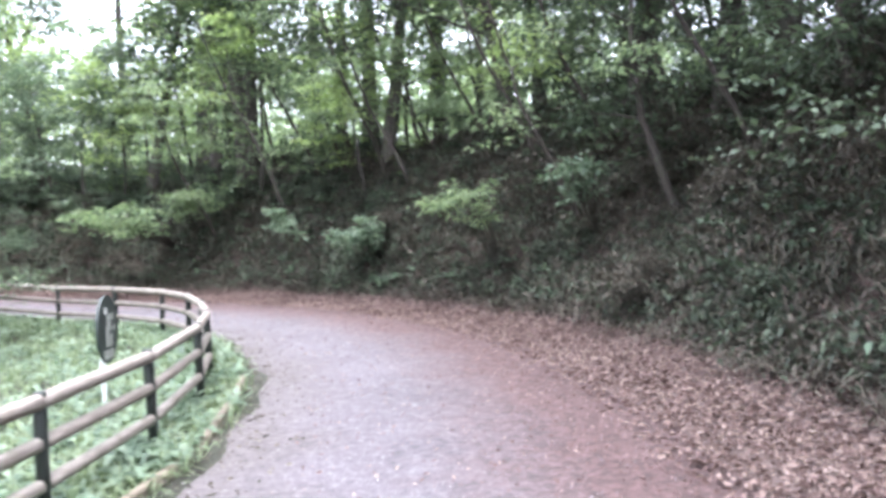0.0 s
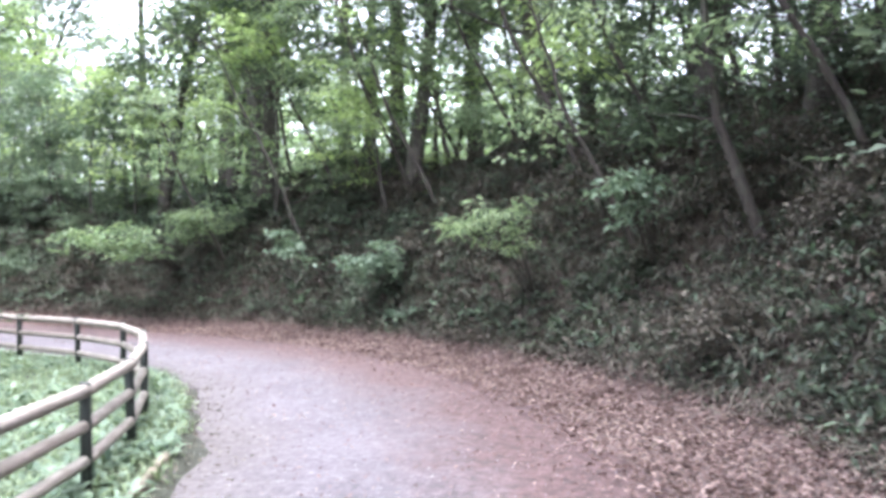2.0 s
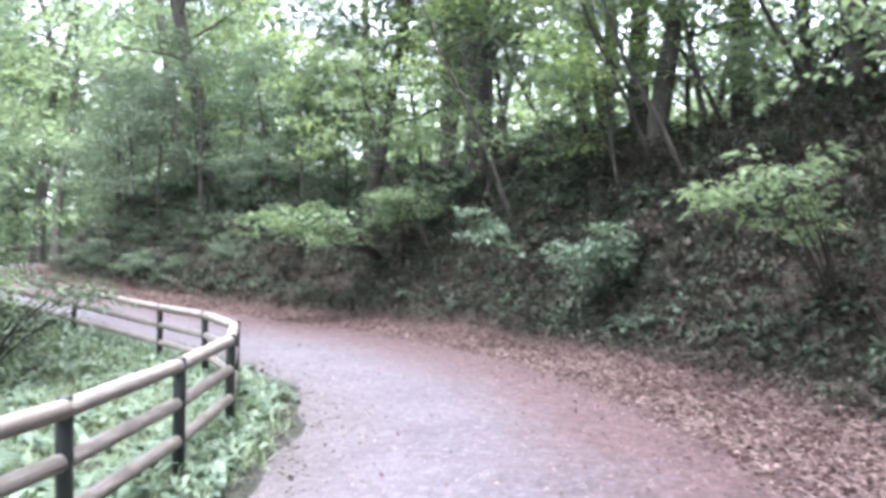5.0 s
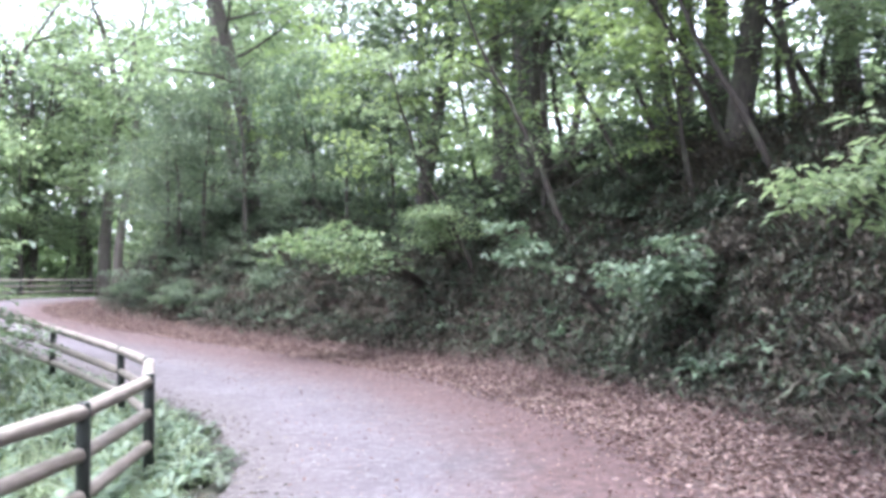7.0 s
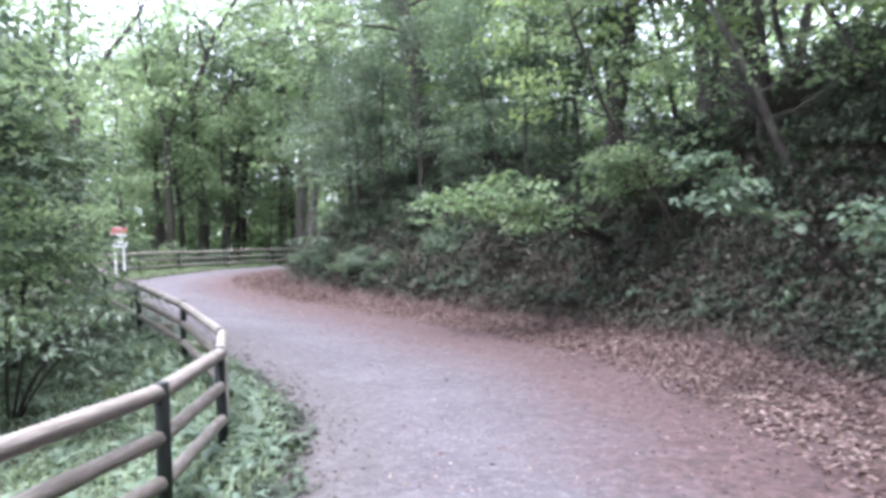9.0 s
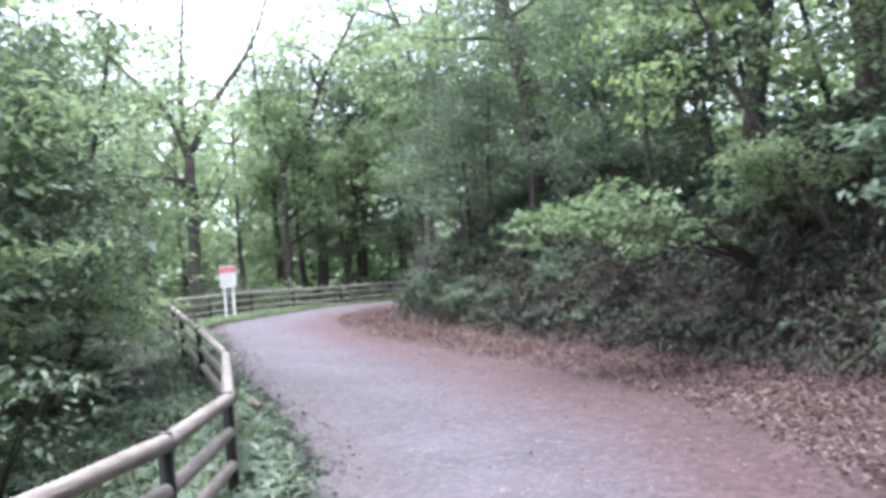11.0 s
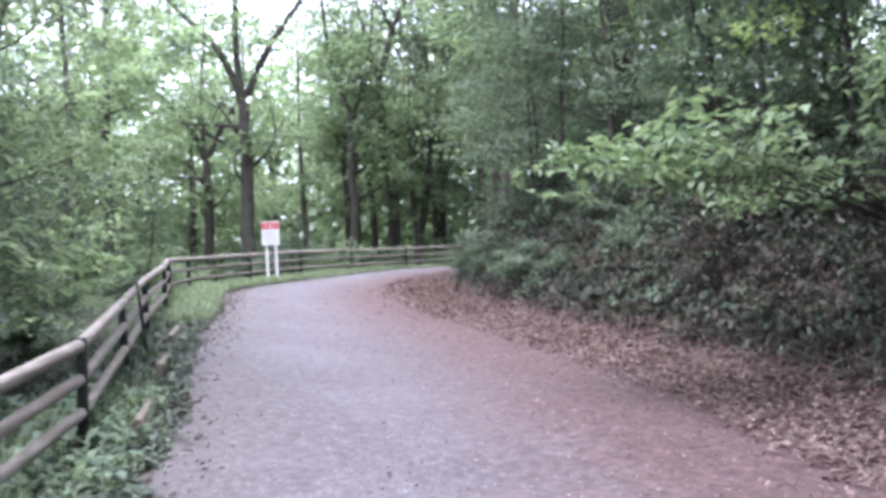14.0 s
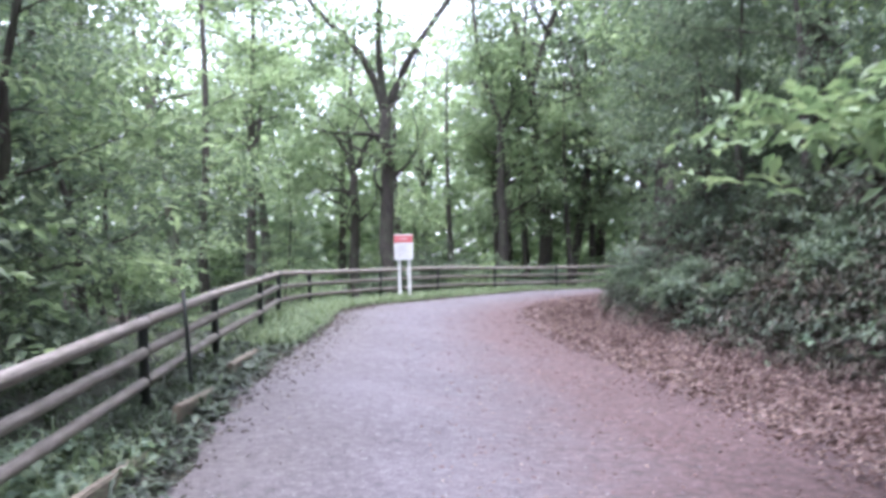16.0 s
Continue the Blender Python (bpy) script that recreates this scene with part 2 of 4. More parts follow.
# ---------------------------------------------------------------- plan
FOOT = np.array([(3.0, -14), (3.0, 0), (3.0, 6), (2.7, 9), (2.0, 12), (0.7, 15), (-1.0, 17.6), (-3.0, 19.8), (-5.5, 21.9), (-9, 23.7),
                 (-12.5, 24.7), (-16, 25.5), (-20, 26.8), (-23, 29), (-24.5, 32), (-24.8, 38), (-23, 50)], float)
FENCE = np.array([(-2.6, -2.6), (-2.6, -0.7), (-2.55, 1.2), (-2.5, 3.0), (-2.38, 4.75), (-2.32, 6.4), (-2.5, 8.25), (-2.8, 9.65), (-3.3, 11.1), (-3.95, 12.6),
                  (-4.8, 13.9), (-6.05, 15.1), (-7.6, 16.15), (-10.4, 17.4), (-13.0, 18.2), (-15.7, 19.0), (-18.45, 19.9), (-21.1, 20.6), (-23.9, 21.75),
                  (-26.4, 24.1), (-27.8, 26.2), (-29.4, 28.7), (-30.4, 31.4), (-30.8, 34.2), (-30.5, 37.0)], float)
VERGE = [0.5] * 13 + [0.5, 0.52, 0.6, 0.85, 1.05, 1.2, 1.3, 1.1, 1.0, 0.9, 0.9, 0.9]


def smooth_line(pts, n=400):
    """An even, rounded line of n points through pts."""
    s = np.r_[0, np.cumsum(np.hypot(*np.diff(pts, axis=0).T))]
    m = np.gradient(pts, s, axis=0)
    q = np.linspace(0, s[-1], n)
    i = np.clip(np.searchsorted(s, q) - 1, 0, len(s) - 2)
    h = (s[i + 1] - s[i])[:, None]
    u = ((q - s[i])[:, None]) / h
    return (2 * u**3 - 3 * u**2 + 1) * pts[i] + (u**3 - 2 * u**2 + u) * h * m[i] + (-2 * u**3 + 3 * u**2) * pts[i + 1] + (u**3 - u**2) * h * m[i + 1]


FOOT_LINE, FENCE_LINE = smooth_line(FOOT), smooth_line(FENCE)


def side_of(line, x, y):
    """Distance from a line, positive to its right, and how far along (0 to 1)."""
    x, y = np.atleast_1d(x).astype(float), np.atleast_1d(y).astype(float)
    d, along = np.empty(x.shape), np.empty(x.shape)
    a, b = line[:-1], line[1:]
    ab = b - a
    for lo in range(0, len(x), 4000):
        p = np.stack([x[lo:lo + 4000], y[lo:lo + 4000]], 1)
        ap = p[:, None] - a[None]
        u = np.clip((ap * ab).sum(-1) / (ab * ab).sum(-1), 0, 1)
        off = ap - u[..., None] * ab
        dist = np.hypot(off[..., 0], off[..., 1])
        k = dist.argmin(1)
        r = np.arange(len(p))
        sign = np.sign(ab[k, 1] * ap[r, k, 0] - ab[k, 0] * ap[r, k, 1])
        d[lo:lo + 4000], along[lo:lo + 4000] = dist[r, k] * sign, (k + u[r, k]) / len(ab)
    return d, along


def wave(x, y, f, seed=0.0):
    return np.sin(x * f + 1.7 * np.sin(y * f * 0.7 + seed) + seed) * np.cos(y * f * 1.1 + 1.3 * np.sin(x * f * 0.6 + 2 * seed))


def base_z(x):
    return np.interp(-np.asarray(x), [-20, 8, 11, 14, 18, 22, 28, 60, 400], [0, 0, 0.12, 0.28, 0.52, 0.8, 1.15, 1.6, 2.0])


def ground_z(x, y):
    x, y = np.atleast_1d(x).astype(float), np.atleast_1d(y).astype(float)
    d, along = side_of(FOOT_LINE, x, y)
    e, _ = side_of(FENCE_LINE, x, y)
    top = np.interp(along, [0, 0.25, 0.42, 0.6, 0.8, 1], [4.8, 4.8, 4.0, 3.4, 3.0, 2.6])
    rise = np.interp(d, [-1.2, -0.3, 0.3, 1.2, 3.0, 5.0, 9.0, 30, 200], [0, 0.05, 0.22, 0.36, 0.62, 0.88, 1.05, 1.2, 1.4])
    d = np.where(d > 0.3, 0.3 + (d - 0.3) * np.interp(along, [0.36, 0.42, 0.5, 0.56], [1, 1.35, 1.25, 1.0]), d)
    rise = np.where(d > 0.3, np.interp(d, [0.3, 0.9, 1.8, 3.0, 5.0, 9.0, 30, 200], [0, 0.16, 0.42, 0.68, 0.9, 1.05, 1.15, 1.3]) * top + 0.22, rise)
    rough = wave(x, y, 0.9) * 0.3 + wave(x, y, 2.1, 1.0) * 0.2 + wave(x, y, 4.3, 2.0) * 0.07
    z = base_z(x) + rise + rough * np.clip(d / 2.0, 0, 1)
    z += np.interp(-x, [8, 10.4, 14, 18, 21.5, 25, 30], [0, 0.07, 0.2, 0.25, 0.2, 0.06, 0]) * np.interp(e, [-3, 0, 1, 3.2], [1, 1, 0.8, 0])
    z -= np.interp(-e, [0.2, 1.0, 4.0, 9, 40, 200], [0, 0.08, 0.4, 0.8, 1.2, 1.2]) * (d < 0)
    z += 0.04 * wave(x, y, 1.7, 2.0) * np.clip(-e - 0.3, 0, 1) * (d < 0)
    return z


def gz(x, y):
    return float(ground_z(x, y)[0])


# ---------------------------------------------------------------- ground
def axis_lines(lo, hi, step):
    far = [3, 7, 13, 22, 36, 60, 110, 200, 400, 800, 1500]
    return np.r_[[lo - f for f in far[::-1]], np.arange(lo, hi + 0.01, step), [hi + f for f in far]]


def build_ground():
    xs, ys = axis_lines(-40, 14, 0.3), axis_lines(-8, 46, 0.3)
    gx, gy = np.meshgrid(xs, ys)
    x, y = gx.ravel(), gy.ravel()
    cx, cy = np.clip(x, -120, 100), np.clip(y, -100, 130)
    z = ground_z(cx, cy)
    d, along = side_of(FOOT_LINE, x, y)
    e, _ = side_of(FENCE_LINE, x, y)
    w, h = len(xs), len(ys)
    i = (np.arange(h - 1)[:, None] * w + np.arange(w - 1)[None]).ravel()
    quads = np.stack([i, i + 1, i + 1 + w, i + w], 1)
    me = mesh_from("ground", np.stack([x, y, z], 1), quads, GROUND, True)
    litter = np.interp(d, [-3, -1.8, 0.7, 1.6], [0, 1, 1, 0.0])
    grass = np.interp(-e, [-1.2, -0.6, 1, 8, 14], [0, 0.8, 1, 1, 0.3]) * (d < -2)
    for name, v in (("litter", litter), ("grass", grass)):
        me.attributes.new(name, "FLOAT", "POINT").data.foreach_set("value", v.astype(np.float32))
    tagged(part("ground", me), "forest floor rising into a steep brushy bank", "ground", kind="structure")


def road_edges(n=260):
    u = np.linspace(0, 1, n)
    line = smooth_line(FENCE, n)
    tang = unit(np.gradient(line, axis=0))
    s = np.r_[0, np.cumsum(np.hypot(*np.diff(FENCE, axis=0).T))]
    off = np.interp(u * s[-1], s, VERGE)[:, None]
    left = line + np.stack([tang[:, 1], -tang[:, 0]], 1) * off
    # the far edge lies the same way along, 1.5 m short of the bank's foot
    inner = smooth_line(FOOT, 900)
    ti = unit(np.gradient(inner, axis=0))
    inner = inner - np.stack([ti[:, 1], -ti[:, 0]], 1) * 1.45
    right = np.array([inner[np.hypot(*(inner - p).T).argmin()] for p in left])
    k = np.ones(9) / 9
    right = np.stack([np.convolve(np.pad(right[:, c], 4, mode="edge"), k, "valid") for c in (0, 1)], 1)
    return left, right


def build_road():
    left, right = road_edges()
    left, right = np.vstack([left[:1] + [[0, -12]], left]), np.vstack([right[:1] + [[0, -12]], right])
    n, m = len(left), 30
    v = np.linspace(0, 1, m)
    wob = 0.06 * np.sin(np.arange(n) * 0.31) + 0.05 * np.sin(np.arange(n) * 0.83 + 1)
    across = (right - left) / np.hypot(*(right - left).T)[:, None]
    left2, right2 = left - across * (0.05 + wob)[:, None], right + across * (0.35 - wob[::-1])[:, None]
    p = left2[:, None] * (1 - v)[None, :, None] + right2[:, None] * v[None, :, None]
    x, y = p[..., 0].ravel(), p[..., 1].ravel()
    lift = 0.03 * np.minimum(1, np.minimum(v, 1 - v) * 8) + 0.004
    z = ground_z(x, y) + np.tile(lift, n)
    edge = np.tile((v == 0) | (v == 1), n)
    z = np.where(edge, z - 0.08, z)
    i = (np.arange(n - 1)[:, None] * m + np.arange(m - 1)[None]).ravel()
    me = mesh_from("road", np.stack([x, y, z], 1), np.stack([i, i + 1, i + 1 + m, i + m], 1), ROAD, True)
    me.attributes.new("across", "FLOAT", "POINT").data.foreach_set("value", np.tile(v, n).astype(np.float32))
    tagged(part("road", me), "pale worn path strewn with reddish needles", "path", kind="structure")


build_ground()
build_road()


# ---------------------------------------------------------------- fence
def lathe(profile, sides=14):
    """A turned solid about z from (radius, height) pairs, as (verts, tris)."""
    ang = np.linspace(0, 2 * np.pi, sides, endpoint=False)
    v = np.array([(r * np.cos(a), r * np.sin(a), h) for r, h in profile for a in ang])
    k = np.arange(sides)
    k2 = (k + 1) % sides
    t = []
    for i in range(len(profile) - 1):
        t += [np.stack([i * sides + k, i * sides + k2, (i + 1) * sides + k2], 1), np.stack([i * sides + k, (i + 1) * sides + k2, (i + 1) * sides + k], 1)]
    for row, flip in ((0, True), (len(profile) - 1, False)):
        c = len(v)
        v = np.concatenate([v, [[0, 0, profile[row][1]]]])
        f = np.stack([row * sides + k, row * sides + k2, np.full(sides, c)], 1)
        t.append(f[:, ::-1] if flip else f)
    return v, np.concatenate(t)


RAIL_HEIGHTS = (0.76, 0.515, 0.27)
POST_TOP = 0.818


def build_fence():
    fence = empty("fence", pose(*FENCE[6], gz(*FENCE[6])))
    inv = fence.matrix_world.inverted()
    post_me = mesh_from("post", *lathe([(0.041, -0.3), (0.041, POST_TOP - 0.012), (0.033, POST_TOP)]), POST, True)
    feet = [Vector((x, y, gz(x, y))) for x, y in FENCE]
    for i, f in enumerate(feet):
        ob = part("post", post_me, fence, "dark green metal post" if i == 0 else "")
        ob.matrix_local = inv @ pose(*f, math.sin(i * 2.1) * 1.2, math.cos(i * 1.3) * 1.2, i * 40)
    for i, (a, b) in enumerate(zip(feet, feet[1:])):
        for k, h in enumerate(RAIL_HEIGHTS):
            r = 0.05 if k == 0 else 0.044
            p, q = a + Vector((0, 0, h)), b + Vector((0, 0, h))
            d = (q - p)
            along = d.normalized()
            if k:
                p, q = p + along * 0.03, q - along * 0.03
            ln = (q - p).length
            prof = [(r * 0.8, 0), (r, 0.012)] + [(r * (1 + 0.035 * math.sin(i * 3 + k + j * 1.9)), ln * j / 6) for j in range(1, 6)] + [(r, ln - 0.012), (r * 0.8, ln)]
            ob = part("rail", mesh_from("rail", *lathe(prof, 12), WOOD, True), fence, "weathered brown log rail" if i == 0 and k == 0 else "")
            ob.matrix_local = inv @ (Matrix.Translation(p) @ along.to_track_quat("Z", "Y").to_matrix().to_4x4())
    tagged(fence, "log-rail fence on dark posts beside the path", "fence")
    # a thin stake tied to the fence
    x, y = FENCE[14] * 0.62 + FENCE[15] * 0.38 + np.array([0.05, 0.12])
    stake = part("stake", mesh_from("stake", *tube([(0, 0, -0.2), (0.0, 0, 0.5), (-0.02, 0, 0.95)], [0.022, 0.02, 0.018], 8), POST, True))
    stake.matrix_world = pose(x, y, gz(x, y), 4, -5, 0)
    tagged(stake, "thin dark metal stake beside the fence", "stake")


build_fence()


def box(cx, cy, cz, sx, sy, sz, bevel=0.004):
    bm = bmesh.new()
    bmesh.ops.create_cube(bm, size=1, matrix=Matrix.Translation((cx, cy, cz)) @ Matrix.Diagonal((sx, sy, sz, 1)))
    bmesh.ops.bevel(bm, geom=bm.edges[:], offset=bevel, segments=2, affect="EDGES")
    return bm


def bm_mesh(name, bm, mat):
    me = bpy.data.meshes.new(name)
    bm.to_mesh(me)
    bm.free()
    me.materials.append(mat)
    return me


def build_notice():
    x, y = -26.35, 24.75
    s = empty("notice_board", pose(x, y, gz(x, y), 0, 0, 62))
    for k in (-0.13, 0.13):
        part("leg", bm_mesh("leg", box(k, 0, 0.55, 0.075, 0.05, 1.5), WHITE), s)
    b = part("board", bm_mesh("board", box(0, -0.04, 1.36, 0.50, 0.025, 0.68), WHITE), s, "white board")
    part("header", bm_mesh("header", box(0, -0.055, 1.575, 0.494, 0.006, 0.19, 0.001), RED), b, "red band")
    for k in range(3):
        part("print_line", bm_mesh("print_line", box(-0.02, -0.0555, 1.60 - 0.04 * k, 0.30 - 0.05 * k, 0.005, 0.014, 0.001), WHITE), b)
    for k in range(7):
        part("print_line", bm_mesh("print_line", box(-0.02 - 0.02 * (k % 2), -0.054, 1.42 - 0.05 * k, 0.36 - 0.05 * (k % 3), 0.004, 0.014, 0.001), INK), b)
    tagged(s, "white notice board with red header on two white legs", "sign")


build_notice()


def build_round_sign():
    x, y = -3.55, 8.5
    s = empty("oval_sign", pose(x, y, gz(x, y), 0, 0, 94))
    part("leg", mesh_from("leg", *tube([(0, 0.02, -0.3), (0, 0.02, 0.3), (0, 0.02, 0.95)], [0.03] * 3, 10), PALE_POST, True), s, "pale post")
    bm = bmesh.new()
    bmesh.ops.create_circle(bm, cap_ends=True, segments=40, radius=1, matrix=pose(0, -0.02, 0.86, 90) @ Matrix.Diagonal((0.30, 0.35, 1, 1)))
    ext = bmesh.ops.extrude_face_region(bm, geom=bm.faces[:])
    bmesh.ops.translate(bm, verts=[v for v in ext["geom"] if isinstance(v, bmesh.types.BMVert)], vec=(0, -0.03, 0))
    bmesh.ops.recalc_face_normals(bm, faces=bm.faces)
    b = part("board", bm_mesh("board", bm, SIGN_GREEN), s)
    for cx, cz, sx, sz, mat in ((-0.06, 1.05, 0.07, 0.07, WHITE), (0.02, 0.92, 0.11, 0.16, SIGN_GREY), (0.1, 0.98, 0.14, 0.07, SIGN_GREY), (-0.03, 0.78, 0.09, 0.2, SIGN_GREY),
                                (0.08, 0.74, 0.07, 0.12, SIGN_GREY), (0.0, 0.6, 0.3, 0.09, SIGN_GREY), (0.17, 0.86, 0.09, 0.05, SIGN_GREY)):
        part("print", bm_mesh("print", box(cx, -0.052, cz, sx, 0.004, sz, 0.0015), mat), b, "faded pale print")
    tagged(s, "dark green oval sign on a short pale post", "sign")


build_round_sign()


# ---------------------------------------------------------------- trees
def wander(rng, start, direction, length, steps, bend, lift=0.0):
    p, d = np.array(start, float), unit(np.array(direction, float))
    out = [p]
    for _ in range(steps):
        d = unit(d + rng.normal(0, bend, 3) + [0, 0, lift])
        p = p + d * length / steps
        out.append(p)
    return np.array(out)


def spray(rng, centres, per, spread, flat, size, droop=0.25):
    """Leaves in flat, drooping fronds: each centre carries one frond, leaves set to both sides of its rib."""
    m = len(centres)
    n = m * per
    az = rng.uniform(0, 2 * np.pi, m)
    rib = np.stack([np.cos(az), np.sin(az), rng.normal(0, 0.18, m)], 1)
    lean = unit(np.stack([rng.normal(0, 0.6 * flat, m), rng.normal(0, 0.6 * flat, m), np.ones(m)], 1))
    rib, lean = np.repeat(unit(rib), per, 0), np.repeat(lean, per, 0)
    across = unit(np.cross(lean, rib))
    u = np.tile(np.linspace(-1.0, 1.0, per), m) + rng.normal(0, 0.12, n)
    way = np.where(np.arange(n) % 2, 1.0, -1.0)
    out = way * np.abs(rng.normal(0, 0.42, n)) * (1.15 - 0.5 * np.abs(u))
    off = (rib * u[:, None] * 1.35 + across * out[:, None]) * spread
    off[:, 2] -= droop * spread * (0.35 * np.clip(u + 0.6, 0, 2)**2 + 0.5 * out**2)
    off += rng.normal(0, spread * 0.16 * (0.4 + flat), (n, 3))
    ahead = unit(rib * rng.uniform(0.3, 0.9, n)[:, None] + across * (way * 0.8)[:, None] + rng.normal(0, 0.25, (n, 3)) + [0, 0, -0.3])
    up = unit(lean + rng.normal(0, 0.3, (n, 3)))
    ln = size * rng.uniform(0.6, 1.3, n)
    return leaves(np.repeat(centres, per, 0) + off, ahead, up, ln, ln * rng.uniform(0.4, 0.6, n))


def make_tree(seed, height, radius, bare, reach, clusters, per, size, lean=(0, 0), fork=0, leaf=None, bark=None, spread=0.55, flat=0.35, curve=0.05, limbs=9):
    rng = np.random.default_rng(seed)
    tree = empty("tree")
    trunk = wander(rng, (0, 0, -0.4), (lean[0], lean[1], 1), height * (0.55 if fork else 0.95), 9, curve, 0.03)
    t = np.linspace(0, 1, len(trunk))
    wood = [tube(trunk, radius * (1 - 0.55 * t if fork else 1 - 0.85 * t) * np.where(t == 0, 1.25, 1), 9)]
    tips, lines = [], []
    if fork:
        for k in range(fork):
            a = 2 * np.pi * k / fork + rng.uniform(-0.4, 0.4)
            l = wander(rng, trunk[-1], (np.cos(a) * 0.45, np.sin(a) * 0.45, 1), height * 0.5, 7, 0.09, 0.02)
            wood.append(tube(l, radius * 0.45 * np.linspace(1, 0.15, len(l)), 7))
            lines.append((l, 0.1))
    lines.append((trunk, bare))
    for line, start in list(lines):
        for k in range(limbs if line is trunk else limbs - 2):
            u = start + (1 - start) * (k + rng.uniform(0, 0.9)) / limbs
            f = u * (len(line) - 1)
            i = min(int(f), len(line) - 2)
            p = line[i] + (line[i + 1] - line[i]) * (f - i)
            a = k * 2.4 + rng.uniform(-0.5, 0.5)
            ln = reach * (1.15 - 0.6 * u) * rng.uniform(0.7, 1.15)
            l = wander(rng, p, (np.cos(a), np.sin(a), rng.uniform(0.15, 0.7)), ln, 6, 0.13, 0.0)
            wood.append(tube(l, radius * 0.22 * np.linspace(1, 0.15, len(l)) * (1.2 - u * 0.6), 4))
            tips += [l[3], l[4], l[5], l[6]]
            for _ in range(3):
                j = rng.integers(2, 6)
                l2 = wander(rng, l[j], l[j] - l[j - 1] + rng.normal(0, 0.35, 3), ln * 0.45, 4, 0.15, 0.0)
                wood.append(tube(l2, radius * 0.08 * np.linspace(1, 0.25, len(l2)), 3))
                tips += [l2[2], l2[3], l2[4]]
    tips = np.array(tips)
    pick = tips[rng.integers(0, len(tips), clusters)] + rng.normal(0, spread * 0.5, (clusters, 3))
    part("trunk", mesh_from("trunk", *join(wood), bark or BARK, True), tree)
    part("crown", mesh_from("crown", *spray(rng, pick, per, spread, flat, size), leaf or LEAF), tree)
    return tree


def make_stemmed(seed, stems, reach, clusters, per, size, leaf, bark, spread=0.5, start=0.3, limbs=6):
    """A tree whose trunk and main limbs follow the given lines: (points, thick end, thin end)."""
    rng = np.random.default_rng(seed)
    tree = empty("tree")
    wood, tips = [], []
    for j, (line, r0, r1) in enumerate(stems):
        pts = smooth_line3(np.array(line, float), 14)
        pts[1:, :2] += rng.normal(0, r0 * 0.12, (13, 2))
        wood.append(tube(pts, np.linspace(r0, r1, 14) * np.r_[1.3 if j == 0 else 1, np.ones(13)], 9))
        for k in range(limbs):
            i = int(13 * (start if j == 0 else 0.25) + 13 * (1 - (start if j == 0 else 0.25)) * k / limbs)
            a = rng.uniform(0, 6.28)
            l = wander(rng, pts[i], (np.cos(a), np.sin(a), rng.uniform(0.1, 0.8)), reach * rng.uniform(0.5, 1.1), 6, 0.15)
            wood.append(tube(l, max(0.012, r1 * 0.45) * np.linspace(1, 0.15, 7), 4))
            tips += [l[3], l[4], l[5], l[6]]
            for _ in range(2):
                q = rng.integers(2, 6)
                l2 = wander(rng, l[q], l[q] - l[q - 1] + rng.normal(0, 0.3, 3), reach * 0.45, 4, 0.15)
                wood.append(tube(l2, max(0.008, r1 * 0.2) * np.linspace(1, 0.25, 5), 3))
                tips += [l2[2], l2[3], l2[4]]
    tips = np.array(tips)
    pick = tips[rng.integers(0, len(tips), clusters)] + rng.normal(0, spread * 0.4, (clusters, 3))
    part("trunk", mesh_from("trunk", *join(wood), bark, True), tree)
    part("crown", mesh_from("crown", *spray(rng, pick, per, spread, 0.3, size), leaf), tree)
    return tree


def place(ob, x, y, turn=0.0, scale=1.0, sink=0.0):
    ob.matrix_world = pose(x, y, gz(x, y) - sink, 0, 0, turn) @ Matrix.Diagonal((scale, scale, scale, 1))
    return ob


def copy_at(ob, x, y, turn, scale):
    c = copy_thing(ob, pose(x, y, gz(x, y), 0, 0, turn))
    c.scale = (scale, scale, scale)
    return c



def foot_point(along, d):
    """A place at that share of the bank's foot line, d metres up the bank from it."""
    along = np.atleast_1d(along)
    f = along * (len(FOOT_LINE) - 1)
    i = np.clip(f.astype(int), 0, len(FOOT_LINE) - 2)
    p = FOOT_LINE[i] + (FOOT_LINE[i + 1] - FOOT_LINE[i]) * (f - i)[:, None]
    t = unit(FOOT_LINE[i + 1] - FOOT_LINE[i])
    return p + np.stack([t[:, 1], -t[:, 0]], 1) * np.atleast_1d(d)[:, None]


def fence_point(along, d):
    along = np.atleast_1d(along)
    f = along * (len(FENCE_LINE) - 1)
    i = np.clip(f.astype(int), 0, len(FENCE_LINE) - 2)
    p = FENCE_LINE[i] + (FENCE_LINE[i + 1] - FENCE_LINE[i]) * (f - i)[:, None]
    t = unit(FENCE_LINE[i + 1] - FENCE_LINE[i])
    return p + np.stack([t[:, 1], -t[:, 0]], 1) * np.atleast_1d(d)[:, None]


